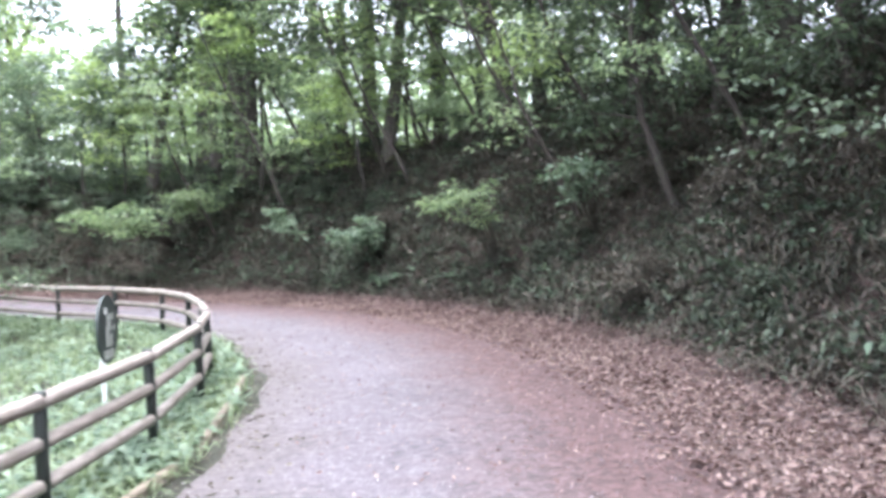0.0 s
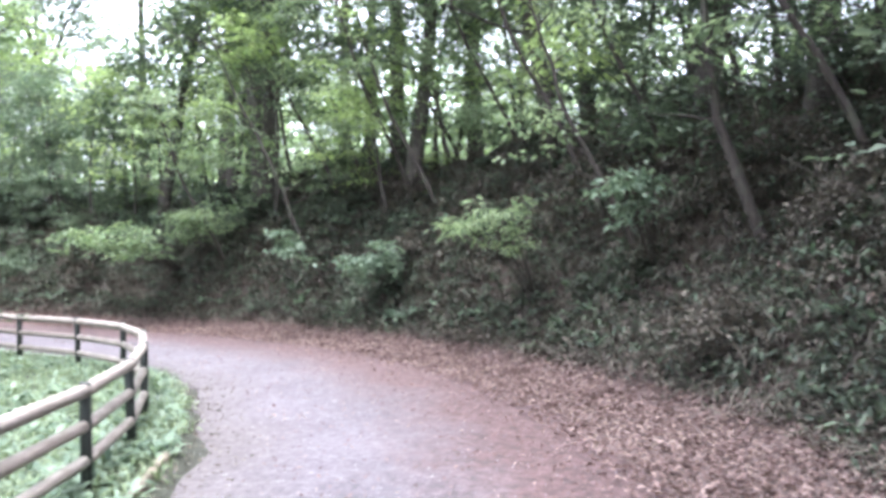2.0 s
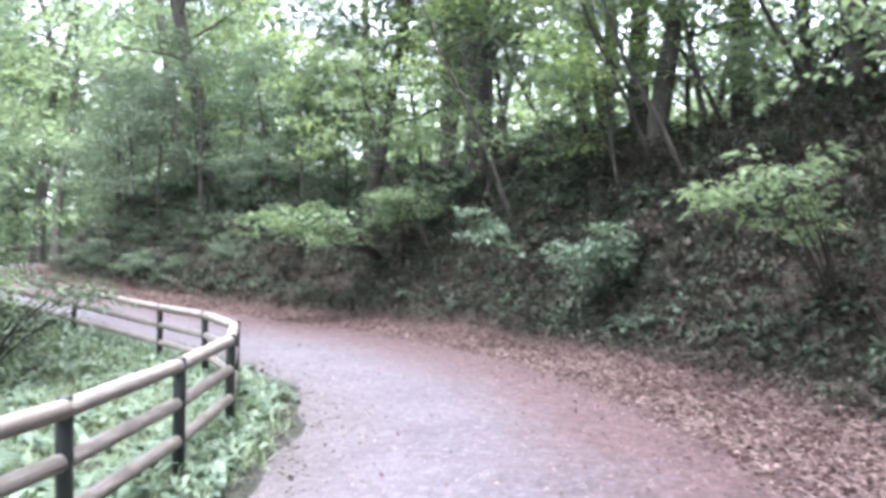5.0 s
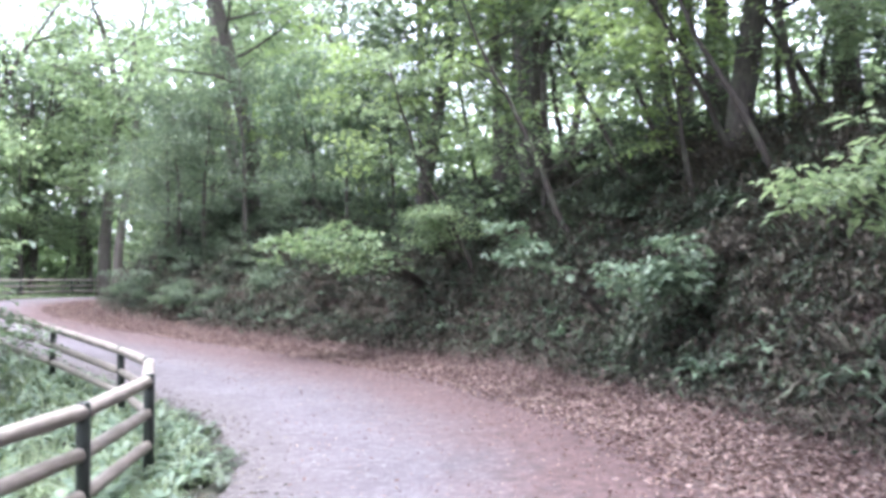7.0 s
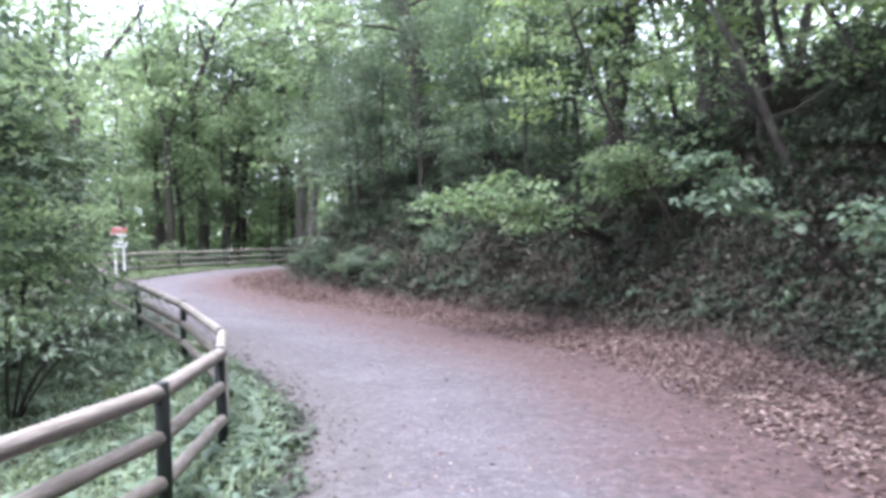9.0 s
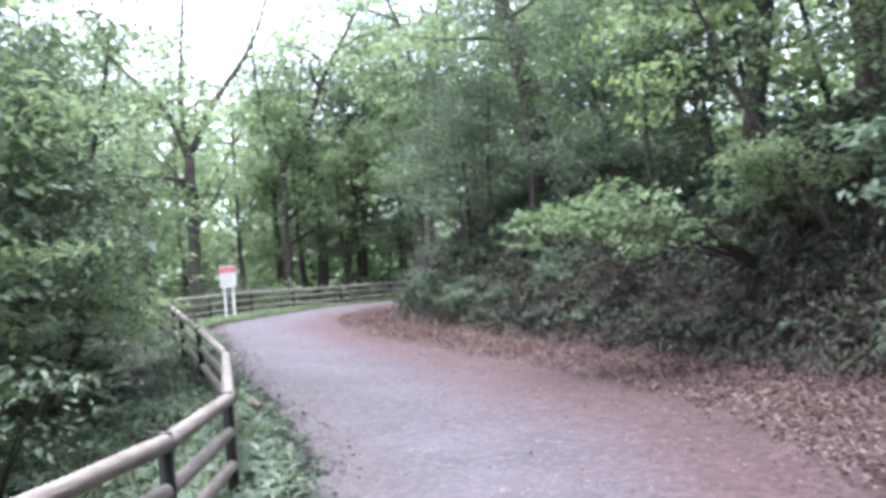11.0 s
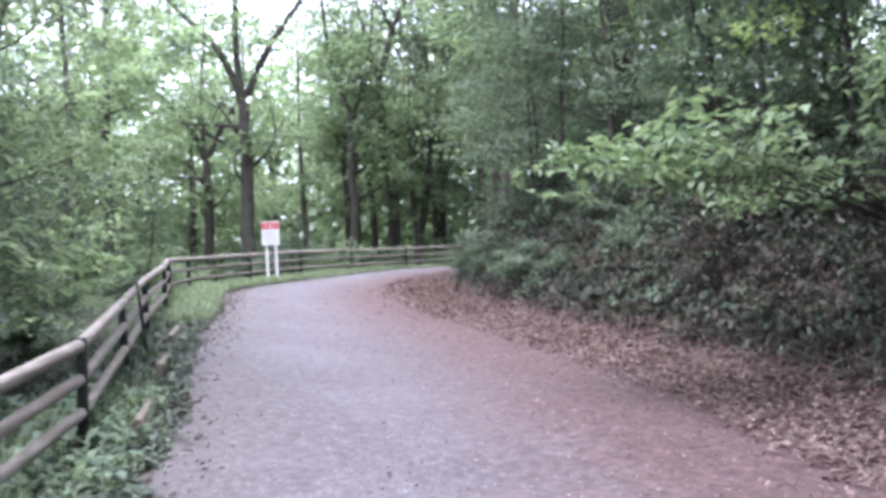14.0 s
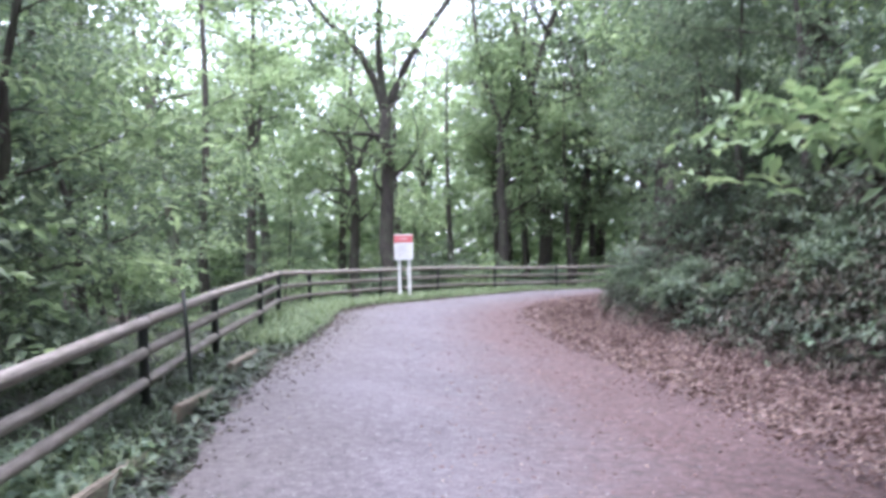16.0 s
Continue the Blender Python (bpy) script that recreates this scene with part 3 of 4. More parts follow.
def make_sapling(seed, height, radius, line, sprays, per, size, leaf, spread=0.4, flat=0.25):
    """A slender bent stem through the points of line (shares of height), with a few sprays of leaves."""
    rng = np.random.default_rng(seed)
    tree = empty("sapling")
    pts = smooth_line3(np.array(line, float) * height)
    pts[:, :2] += rng.normal(0, 0.012 * height / 4, (len(pts), 2))
    t = np.linspace(0, 1, len(pts))
    wood = [tube(pts, radius * (1 - 0.75 * t), 8)]
    tips = []
    for k in range(9):
        i = int(len(pts) * (0.35 + 0.62 * k / 9))
        a = rng.uniform(0, 6.28)
        l = wander(rng, pts[i], (np.cos(a), np.sin(a), 0.5), height * rng.uniform(0.15, 0.3), 5, 0.15)
        part("branch", mesh_from("branch", *tube(l, radius * 0.3 * np.linspace(1, 0.2, len(l)), 5), TWIG, True), tree)
        tips += [l[3], l[4], l[5]]
    tips = np.array(tips)
    pick = tips[rng.integers(0, len(tips), sprays)] + rng.normal(0, 0.2, (sprays, 3))
    part("trunk", mesh_from("trunk", *join(wood), TWIG, True), tree)
    part("crown", mesh_from("crown", *spray(rng, pick, per, spread, flat, size), leaf), tree)
    return tree


def smooth_line3(pts, n=16):
    s = np.linspace(0, 1, len(pts))
    q = np.linspace(0, 1, n)
    c = np.stack([np.interp(q, s, pts[:, k]) for k in range(3)], 1)
    for _ in range(2):
        c[1:-1] = (c[:-2] + 2 * c[1:-1] + c[2:]) / 4
    return c


def make_shrub(seed, size3, sprays, per, leaf_size, leaf, spread=0.22, flat=0.4, stems=6, middle=None):
    """A shrub: stems from the root fan out to sprays of leaves that fill size3 about the middle."""
    rng = np.random.default_rng(seed)
    s = empty("shrub")
    middle = np.array(middle if middle is not None else (0, 0, size3[2] * 0.65))
    tips = []
    for k in range(stems):
        end = middle + rng.uniform(-1, 1, 3) * np.array(size3) * [0.42, 0.42, 0.3]
        mid = end * [0.4, 0.4, 0.5] + rng.normal(0, 0.05, 3)
        l = smooth_line3(np.array([(0, 0, -0.2), mid, end]), 7)
        part("stem", mesh_from("stem", *tube(l, 0.016 * np.linspace(1, 0.3, 7) * max(1, size3[2] / 1.2), 5), TWIG, True), s)
        tips += [l[4], l[5], l[6], l[6]]
    tips = np.array(tips)
    pick = tips[rng.integers(0, len(tips), sprays)] + np.clip(rng.normal(0, 1, (sprays, 3)), -1.6, 1.6) * np.array(size3) * [0.16, 0.16, 0.11]
    part("foliage", mesh_from("foliage", *spray(rng, pick, per, spread, flat, leaf_size, 0.4), leaf), s)
    return s


def woods():
    G = "trees of the wood"
    a = make_tree(11, 15, 0.3, 0.5, 3.6, 240, 19, 0.28, fork=2, bark=BARK_PALE, spread=0.6)
    tagged(place(a, -6.1, 26.0, 30), "tall forest tree with a thick grey trunk", "tree", G)
    b = make_tree(12, 16, 0.24, 0.42, 3.2, 240, 19, 0.28, leaf=LEAF, spread=0.6)
    tagged(place(b, -3.4, 29.0, 0), "tall slender forest tree with green crown", "tree", G)
    c = make_tree(13, 13, 0.22, 0.4, 3.4, 240, 19, 0.28, leaf=LEAF_DARK, fork=3, spread=0.6)
    tagged(place(c, 5.5, 22.0, 0), "dark forest tree with forked trunk", "tree", G)
    big = make_tree(14, 17, 0.34, 0.5, 4.2, 240, 19, 0.28, fork=2, bark=BARK, spread=0.65)
    tagged(place(big, -17.3, 30.0, 100), "large forked forest tree above the bank", "tree", G)
    far = make_stemmed(15, [([(0.1, 0, -0.4), (-0.12, 0, 2), (0, 0, 4.5), (-0.05, 0, 6.4)], 0.27, 0.19),
                            ([(-0.05, 0, 6.3), (-0.55, 0.3, 7.9), (-1.2, 0.4, 8.9), (-2.6, 0.3, 10.2), (-3.6, 0, 12)], 0.15, 0.05),
                            ([(-0.05, 0, 6.3), (-0.2, -0.3, 8.5), (0, -0.6, 11), (0.3, -0.5, 14)], 0.14, 0.04),
                            ([(-0.05, 0, 6.3), (0.6, 0.2, 7.8), (1.4, 0.3, 9.2), (2.6, 0.2, 10.6), (3.4, 0, 13)], 0.15, 0.05)], 3.0, 190, 19, 0.26, LEAF, BARK, 0.6, 0.45)
    tagged(place(far, -31.6, 25.95, 66), "forked forest tree behind the fence", "tree", G)
    second = make_stemmed(17, [([(0, 0, -0.4), (0.1, 0, 3), (0, 0, 5), (0.1, 0, 6.9)], 0.2, 0.15),
                               ([(0.1, 0, 6.8), (-0.5, 0.2, 8.4), (-0.9, 0.2, 11), (-0.8, 0, 14)], 0.12, 0.04),
                               ([(0.1, 0, 6.5), (0.5, 0.1, 7.6), (1.0, 0.1, 9.4), (1.3, 0, 12)], 0.1, 0.04)], 2.8, 150, 19, 0.26, LEAF, BARK, 0.6, 0.35)
    tagged(place(second, -34.4, 31.3, 66), "slim forked tree behind the fence", "tree", G)
    third = make_stemmed(18, [([(0, 0, -0.4), (0.05, 0, 3), (-0.15, 0, 6), (0.1, 0, 12)], 0.19, 0.06)], 3.0, 110, 19, 0.26, LEAF, BARK, 0.6, 0.4)
    tagged(place(third, -37.8, 33.9, 66), "dark straight tree behind the fence", "tree", G)
    for x, y, turn, sc in ((-36.6, 36.5, 10, 0.9), (-35.5, 29.6, 120, 0.8), (-40.5, 34.5, 200, 1.0), (-39.0, 38.5, 300, 0.9), (-33.4, 33.6, 80, 0.7), (-42, 29.5, 30, 1.0), (-24.5, 16.2, 150, 0.9), (-30.0, 20.0, 250, 0.9)):
        copy_at(third, x, y, turn, sc)
    tall = make_tree(16, 19, 0.22, 0.55, 3.4, 230, 19, 0.28, leaf=LEAF, bark=BARK_PALE, spread=0.65, curve=0.02)
    tagged(place(tall, -1.9, 23.9, 0), "straight tall tree with a bare pale trunk", "tree", G)
    for x, y, sc in ((-7.0, 29.0, 0.95), (-2.2, 26.1, 0.95), (0.1, 24.2, 0.95), (-7.6, 30.1, 0.95), (-7.36, 27.1, 0.75), (-12.5, 33, 0.9)):
        copy_at(tall, x, y, 70 * x, sc)
    kinds = [a, b, c, big, far]
    rng = np.random.default_rng(5)
    plateau = ((-9.5, 33), (3.5, 29), (9, 18), (10, 27), (-5, 34), (-23, 38), (-20, 41), (8, 12), (13, 21), (-10, 40), (2, 38), (9.5, 5))
    beyond = ((-30.7, 35.8), (-36.9, 35.5), (-28.0, 34.1), (-37.5, 32.5), (-35.4, 33.5), (-40, 27), (-36, 22), (-44, 36), (-38, 41), (-33, 44), (-47, 28), (-30, 15), (-38, 16), (-24, 14.5), (-45, 20), (-27, 47), (-41, 23.5), (-35, 38), (-42, 40), (-48, 33), (-30, 42), (-26, 40), (-50, 24), (-22, 35))
    # the first two stand out of view, added to shade fence and verge
    inside = ((-16.5, 12.6), (-13.2, 12.2), (-21, 12), (-14, 6), (-20, 3), (-25, 6), (-33, 8), (-10, 0), (-40, 8), (-17, -3), (-27, -4), (-9, -8), (6, -12), (-3, -16))
    for k, (x, y) in enumerate(plateau + beyond + inside):
        copy_at(kinds[(0, 1, 3, 4, 1, 0, 2)[k % 7]], x, y, float(rng.uniform(0, 360)), float(rng.uniform(0.8, 1.15)))
    # all but the first are added to shade bank and path; four are unseen
    for x, y, turn in ((4.6, 13.6, 60), (5.6, 1.0, 20), (6.0, 5.5, 140), (6.8, 9.6, 250), (4.4, -4.5, 80), (3.9, 16.6, 10), (5.4, 13.2, 100), (1.8, 19.4, 190), (-1.5, 21.6, 60), (-5.6, 25.6, 300), (-9.6, 27.2, 30)):
        copy_at(c, x, y, turn, 1.0)
    # lower, layered trees between the trunks
    G = "understorey trees"
    u1 = make_tree(21, 6.5, 0.075, 0.12, 2.3, 130, 32, 0.135, leaf=LEAF, spread=0.42, flat=0.2, curve=0.1, limbs=11)
    u2 = make_tree(22, 5.5, 0.065, 0.08, 2.2, 130, 32, 0.135, leaf=LEAF_COOL, spread=0.42, flat=0.2, curve=0.1, limbs=11)
    u3 = make_tree(23, 6.0, 0.07, 0.06, 2.4, 130, 32, 0.135, leaf=LEAF_DARK, spread=0.45, flat=0.25, curve=0.1, limbs=12)
    u4 = make_tree(24, 6.0, 0.065, 0.2, 2.2, 115, 30, 0.14, leaf=LEAF_BRIGHT, spread=0.42, flat=0.2, curve=0.1, limbs=10)
    for ob, label in ((u1, "young green tree with layered sprays"), (u2, "young tree with grey-green leaves"), (u3, "dense dark-leaved young tree"), (u4, "young tree with bright yellow-green leaves")):
        ob.name = "young_tree"
        tagged(ob, label, "tree", G)
    place(u1, -9.2, 13.6, 20, 0.85)
    place(u2, -13.5, 28.4, 120)
    place(u3, 5.6, 15.2, 50)
    place(u4, -1.9, 21.6, 200, 0.75)
    under = ((u3, 4.1, 17.5), (u3, 4.4, 15.8), (u3, 4.6, 14.7), (u3, 3.4, 19.2), (u3, 4.9, 9.8), (u3, 5.1, 11.9), (u2, -11.0, 28.6), (u4, -16.5, 31), (u3, -21.5, 31), (u1, -24, 34.5),
             (u1, -0.6, 24.5), (u4, 1.2, 23), (u3, 4.4, 19.5), (u1, 4.5, 25), (u3, 7.4, 17), (u3, 7.5, 10), (u3, 8.5, 6), (u2, -4, 31), (u1, 0, 31), (u4, -11, 35),
             # (4.9, 8.2) and (4.8, 4.6) are added to shade the near bank
             (u2, -11.3, 14.7), (u1, -14.0, 15.6), (u2, -17.0, 16.4), (u3, -12.6, 15.4), (u1, -15.6, 14), (u3, -20, 17.4), (u1, -22.8, 18), (u3, -10.5, 10), (u1, -14.2, 16.6),  (u1, 2.8, 20.5), (u3, 5.4, 12.2), (u1, -0.4, 21.9), (u1, -5.4, 24.4), (u3, 4.9, 8.2), (u3, 4.8, 4.6), (u3, 5.0, 1.2),  (u3, 6.2, 18), (u1, -26, 17.5), (u3, -29.5, 19.5),
             (u1, -32, 22.5), (u1, -34, 36), (u2, -31, 40), (u3, -28, 42), (u2, -38, 24), (u3, -35, 18), (u1, -42, 31), (u2, -24, 40),
             (u1, -15, 8), (u3, -18, 9), (u2, -23, 10), (u1, -10.5, 5), (u3, -12, 2), (u1, -8.5, -4), (u3, 6.5, 0), (u3, 7, -6), (u1, 2, -13))
    under += tuple((ob, *foot_point(al, d)[0]) for ob, al, d in ((u4, 0.50, 2.9), (u1, 0.53, 3.4), (u1, 0.47, 3.2), (u4, 0.455, 3.9), (u1, 0.42, 3.6), (u4, 0.55, 4.6), (u1, 0.38, 4.6), (u4, 0.57, 3.2), (u1, 0.60, 5.0)))
    for ob, x, y in under:
        copy_at(ob, x, y, float(rng.uniform(0, 360)), float(rng.uniform(0.8, 1.2)))


def cedars():
    """Dark drooping evergreens that hang over the bank."""
    G = "evergreens on the bank"
    c = make_tree(71, 6.0, 0.09, 0.04, 2.7, 190, 32, 0.13, leaf=LEAF_CEDAR, spread=0.42, flat=0.22, curve=0.06, limbs=15)
    c.name = "evergreen_tree"
    tagged(place(c, *foot_point(0.635, 2.5)[0], 40), "dark evergreen with drooping layered boughs", "tree", G)
    for al, d, turn, sc in ((0.61, 3.6, 160, 0.8), (0.66, 2.3, 250, 0.95), (0.685, 2.2, 80, 0.9), (0.71, 2.2, 20, 0.85), (0.585, 2.8, 300, 0.8), (0.56, 3.6, 110, 0.85)):
        copy_at(c, *foot_point(al, d)[0], turn, sc)
    for x, y, turn, sc in ((-11.6, 15.2, 30, 0.75), (-14.6, 15.2, 130, 0.9), (-17.4, 15.4, 240, 1.05), (-15.6, 14.2, 20, 1.25), (-20.4, 16.2, 80, 0.85), (-13.0, 13.6, 170, 1.1), (-19.0, 14.0, 310, 1.3)):
        copy_at(c, x, y, turn, sc)


def saplings():
    G = "saplings on the bank"
    s = make_sapling(31, 4.6, 0.085, [(0, 0, -0.12), (-0.07, 0.02, 0.1), (-0.13, 0.05, 0.3), (-0.15, 0.08, 0.55), (-0.14, 0.08, 0.8), (-0.1, 0.05, 1)], 30, 26, 0.13, LEAF_DARK)
    tagged(place(s, 3.7, 12.35, 0), "slender dark sapling leaning from the bank", "tree", G)
    s = make_sapling(32, 5.6, 0.075, [(0.04, 0, -0.12), (0, 0, 0.06), (-0.07, -0.02, 0.25), (-0.13, -0.04, 0.42), (-0.26, -0.04, 0.65), (-0.4, 0, 1)], 22, 26, 0.13, LEAF)
    tagged(place(s, -4.3, 22.75, 0), "thin bent sapling growing from the bank", "tree", G)
    for k, (x, y, turn, h) in enumerate(((-1.2, 21.5, 40, 5.0), (0.6, 19.5, 190, 4.6), (2.2, 17.5, 10, 5.0), (-6.4, 24, 30, 4.4), (-2.4, 22.8, 330, 5.5), (3.4, 15.6, 20, 4.4), (4.6, 11.5, 0, 4.6), (-1.3, 22.9, 10, 5.2), (0.1, 21.8, 0, 5.0), (1.4, 20.2, 20, 5.4), (-3.2, 23.2, 350, 5.6), (-0.6, 20.4, 0, 4.4), (2.6, 14.4, 15, 4.0))):
        s = make_sapling(40 + k, h, 0.055, [(0, 0, -0.08), (-0.1, 0, 0.18), (-0.28, 0.03, 0.5), (-0.36, 0.05, 0.8), (-0.42, 0.05, 1)], 34 if k < 7 else 12, 26, 0.14, (LEAF, LEAF_DARK, LEAF_BRIGHT)[k % 3])
        tagged(place(s, x, y, turn), "thin dark sapling growing from the bank", "tree", G)


def bank_shrubs():
    G = "shrubs on the bank"
    def reaching(seed, root, to, size3, n, leaf_size, leaf, label, stems=8, spread=0.2):
        """A shrub rooted on the bank whose foliage reaches out to a place in the air."""
        sh = make_shrub(seed, size3, n, 22, leaf_size, leaf, spread, 0.3, stems, (to[0] - root[0], to[1] - root[1], to[2] - gz(*root)))
        tagged(place(sh, *root), label, "shrub", G)
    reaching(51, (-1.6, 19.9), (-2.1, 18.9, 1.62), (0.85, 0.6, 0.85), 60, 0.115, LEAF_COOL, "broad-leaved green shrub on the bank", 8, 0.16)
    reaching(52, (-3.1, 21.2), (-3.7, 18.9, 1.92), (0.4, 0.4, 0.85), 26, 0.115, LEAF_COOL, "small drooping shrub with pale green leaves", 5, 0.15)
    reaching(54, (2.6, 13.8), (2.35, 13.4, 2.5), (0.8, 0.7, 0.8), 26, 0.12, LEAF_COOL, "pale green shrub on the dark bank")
    reaching(56, (1.1, 16.0), (0.2, 15.35, 2.2), (1.3, 0.9, 0.7), 44, 0.1, LEAF, "feathery green shrub leaning out of the bank")
    reaching(55, (-7.9, 24.8), (-8.85, 22.1, 2.3), (1.5, 1.3, 0.75), 60, 0.14, LEAF_MAPLE, "bright green maple overhanging the path", 12, 0.27)
    reaching(57, (-7.4, 24.9), (-7.3, 23.4, 2.7), (1.6, 1.3, 0.9), 50, 0.13, LEAF, "green maple with layered boughs above the bank", 10, 0.27)
    reaching(58, (-9.6, 14.9), (-7.5, 14.6, 1.1), (1.6, 1.2, 0.35), 24, 0.09, LEAF_DARK, "low dark bough reaching to the fence", 9, 0.25)
    kinds = []
    for k, (size3, n, leaf) in enumerate((((1.6, 1.4, 1.2), 60, LEAF), ((1.8, 1.5, 1.4), 70, LEAF_DARK), ((1.5, 1.3, 1.0), 55, LEAF_COOL), ((2.2, 1.7, 1.6), 80, LEAF_DARK))):
        kinds.append(make_shrub(60 + k, size3, n, 26, 0.11, leaf, 0.26, 0.4, 7))
    kinds.append(make_shrub(66, (1.5, 1.3, 1.0), 60, 26, 0.085, BRUSH, 0.25, 0.6, 9))
    kinds.append(make_shrub(67, (1.3, 1.2, 0.8), 50, 24, 0.13, LEAF_FERN, 0.25, 0.5, 7))
    kinds.append(make_shrub(68, (1.5, 1.3, 1.0), 60, 22, 0.14, LEAF_CEDAR, 0.28, 0.35, 8))
    labels = ("rounded green shrub among the brush", "dense dark-leaved shrub among the brush", "pale green shrub with soft leaves", "large dark-leaved shrub among the brush",
              "dead brown shrub with withered leaves", "low green fern-like shrub on the bank",
              "drooping mid-green shrub over the bank")
    rng = np.random.default_rng(9)
    spots = []
    for along, d, k in ((0.37, 2.6, 1), (0.33, 3.2, 1), (0.30, 2.6, 1), (0.42, 3.8, 1), (0.47, 3.4, 3), (0.5, 4.0, 1),
                        (0.59, 4.2, 0), (0.61, 4.0, 1), (0.64, 3.8, 6), (0.655, 3.4, 3), (0.67, 3.2, 1), (0.55, 4.4, 1),
                         (0.40, 4.8, 3), (0.34, 5.0, 1), (0.57, 5.0, 0), (0.61, 5.2, 1), (0.65, 4.8, 0), (0.70, 5.0, 3), (0.26, 3.0, 3), (0.23, 4.0, 1)):
        spots.append((*foot_point(along, d)[0], k))
    for along, d, k in ((0.33, -4.5, 2), (0.38, -5, 0), (0.45, -3.4, 6), (0.50, -2.6, 0), (0.55, -2.2, 6), (0.58, -3.2, 6), (0.62, -2.0, 6), (0.66, -2.8, 0), (0.70, -2.2, 6), (0.47, -2.0, 6), (0.52, -1.5, 6), (0.75, -2.4, 0), (0.79, -1.8, 1),
                        (0.83, -1.8, 3), (0.86, -2.0, 0), (0.89, -1.6, 2), (0.92, -1.8, 2), (0.95, -1.8, 0), (0.98, -1.8, 1), (0.84, -3.6, 1), (0.88, -3.8, 3), (0.93, -4, 1), (0.25, -6, 2), (0.2, -5.5, 0)):
        spots.append((*fence_point(along, d)[0], k))
    for _ in range(120):
        d = rng.uniform(0.5, 5.5)
        along = rng.uniform(0.22, 0.72)
        spots.append((*foot_point(along, d)[0], 4 if rng.uniform() < (0.6 if along < 0.52 else 0.2) else 5 if along < 0.55 or d > 1.6 else 6))
    for _ in range(26):
        spots.append((*foot_point(rng.uniform(0.5, 0.7), rng.uniform(1.9, 4.2))[0], 6))
    used = set()
    for x, y, k in spots:
        sc, turn = float(rng.uniform(0.75, 1.2)) * (0.68 if k > 3 else 1), float(rng.uniform(0, 360))
        if k in used:
            copy_at(kinds[k], x, y, turn, sc)
        else:
            used.add(k)
            tagged(place(kinds[k], x, y, turn, sc), labels[k], "shrub", "wild shrubs")


def tufts(rng, roots, per, length, width, out, rise, droop):
    """Blades in tufts: each tuft fans out from its root. Returns leaf geometry made of two joined lengths."""
    n = len(roots) * per
    r = np.repeat(roots, per, 0) + rng.normal(0, 0.05, (n, 3)) * [1, 1, 0.3]
    a = rng.uniform(0, 2 * np.pi, n)
    d = np.stack([np.cos(a) * out, np.sin(a) * out, np.full(n, rise) * rng.uniform(0.3, 1.2, n)], 1) + rng.normal(0, 0.25, (n, 3))
    ln = length * rng.uniform(0.5, 1.4, n)
    d = unit(d)
    side = unit(np.cross(d, [0, 0, 1.0]))
    mid = r + d * ln[:, None] * 0.55
    tip = mid + unit(d + np.array([0, 0, -droop])) * ln[:, None] * 0.5
    w = (width * rng.uniform(0.6, 1.4, n))[:, None]
    v = np.stack([r - side * w * 0.2, r + side * w * 0.2, mid + side * w * 0.5, mid - side * w * 0.5, tip], 1).reshape(-1, 3)
    i = np.arange(n)[:, None] * 5
    return v, np.concatenate([i + [0, 1, 2], i + [0, 2, 3], i + [3, 2, 4]], 1).reshape(-1, 3)


def on_ground(xy, lift=0.0):
    return np.concatenate([xy, (ground_z(xy[:, 0], xy[:, 1]) + lift)[:, None]], 1)


def stuff(name, geo, mat, label, category):
    return tagged(part(name, mesh_from(name, *geo, mat)), label, category, kind="stuff")


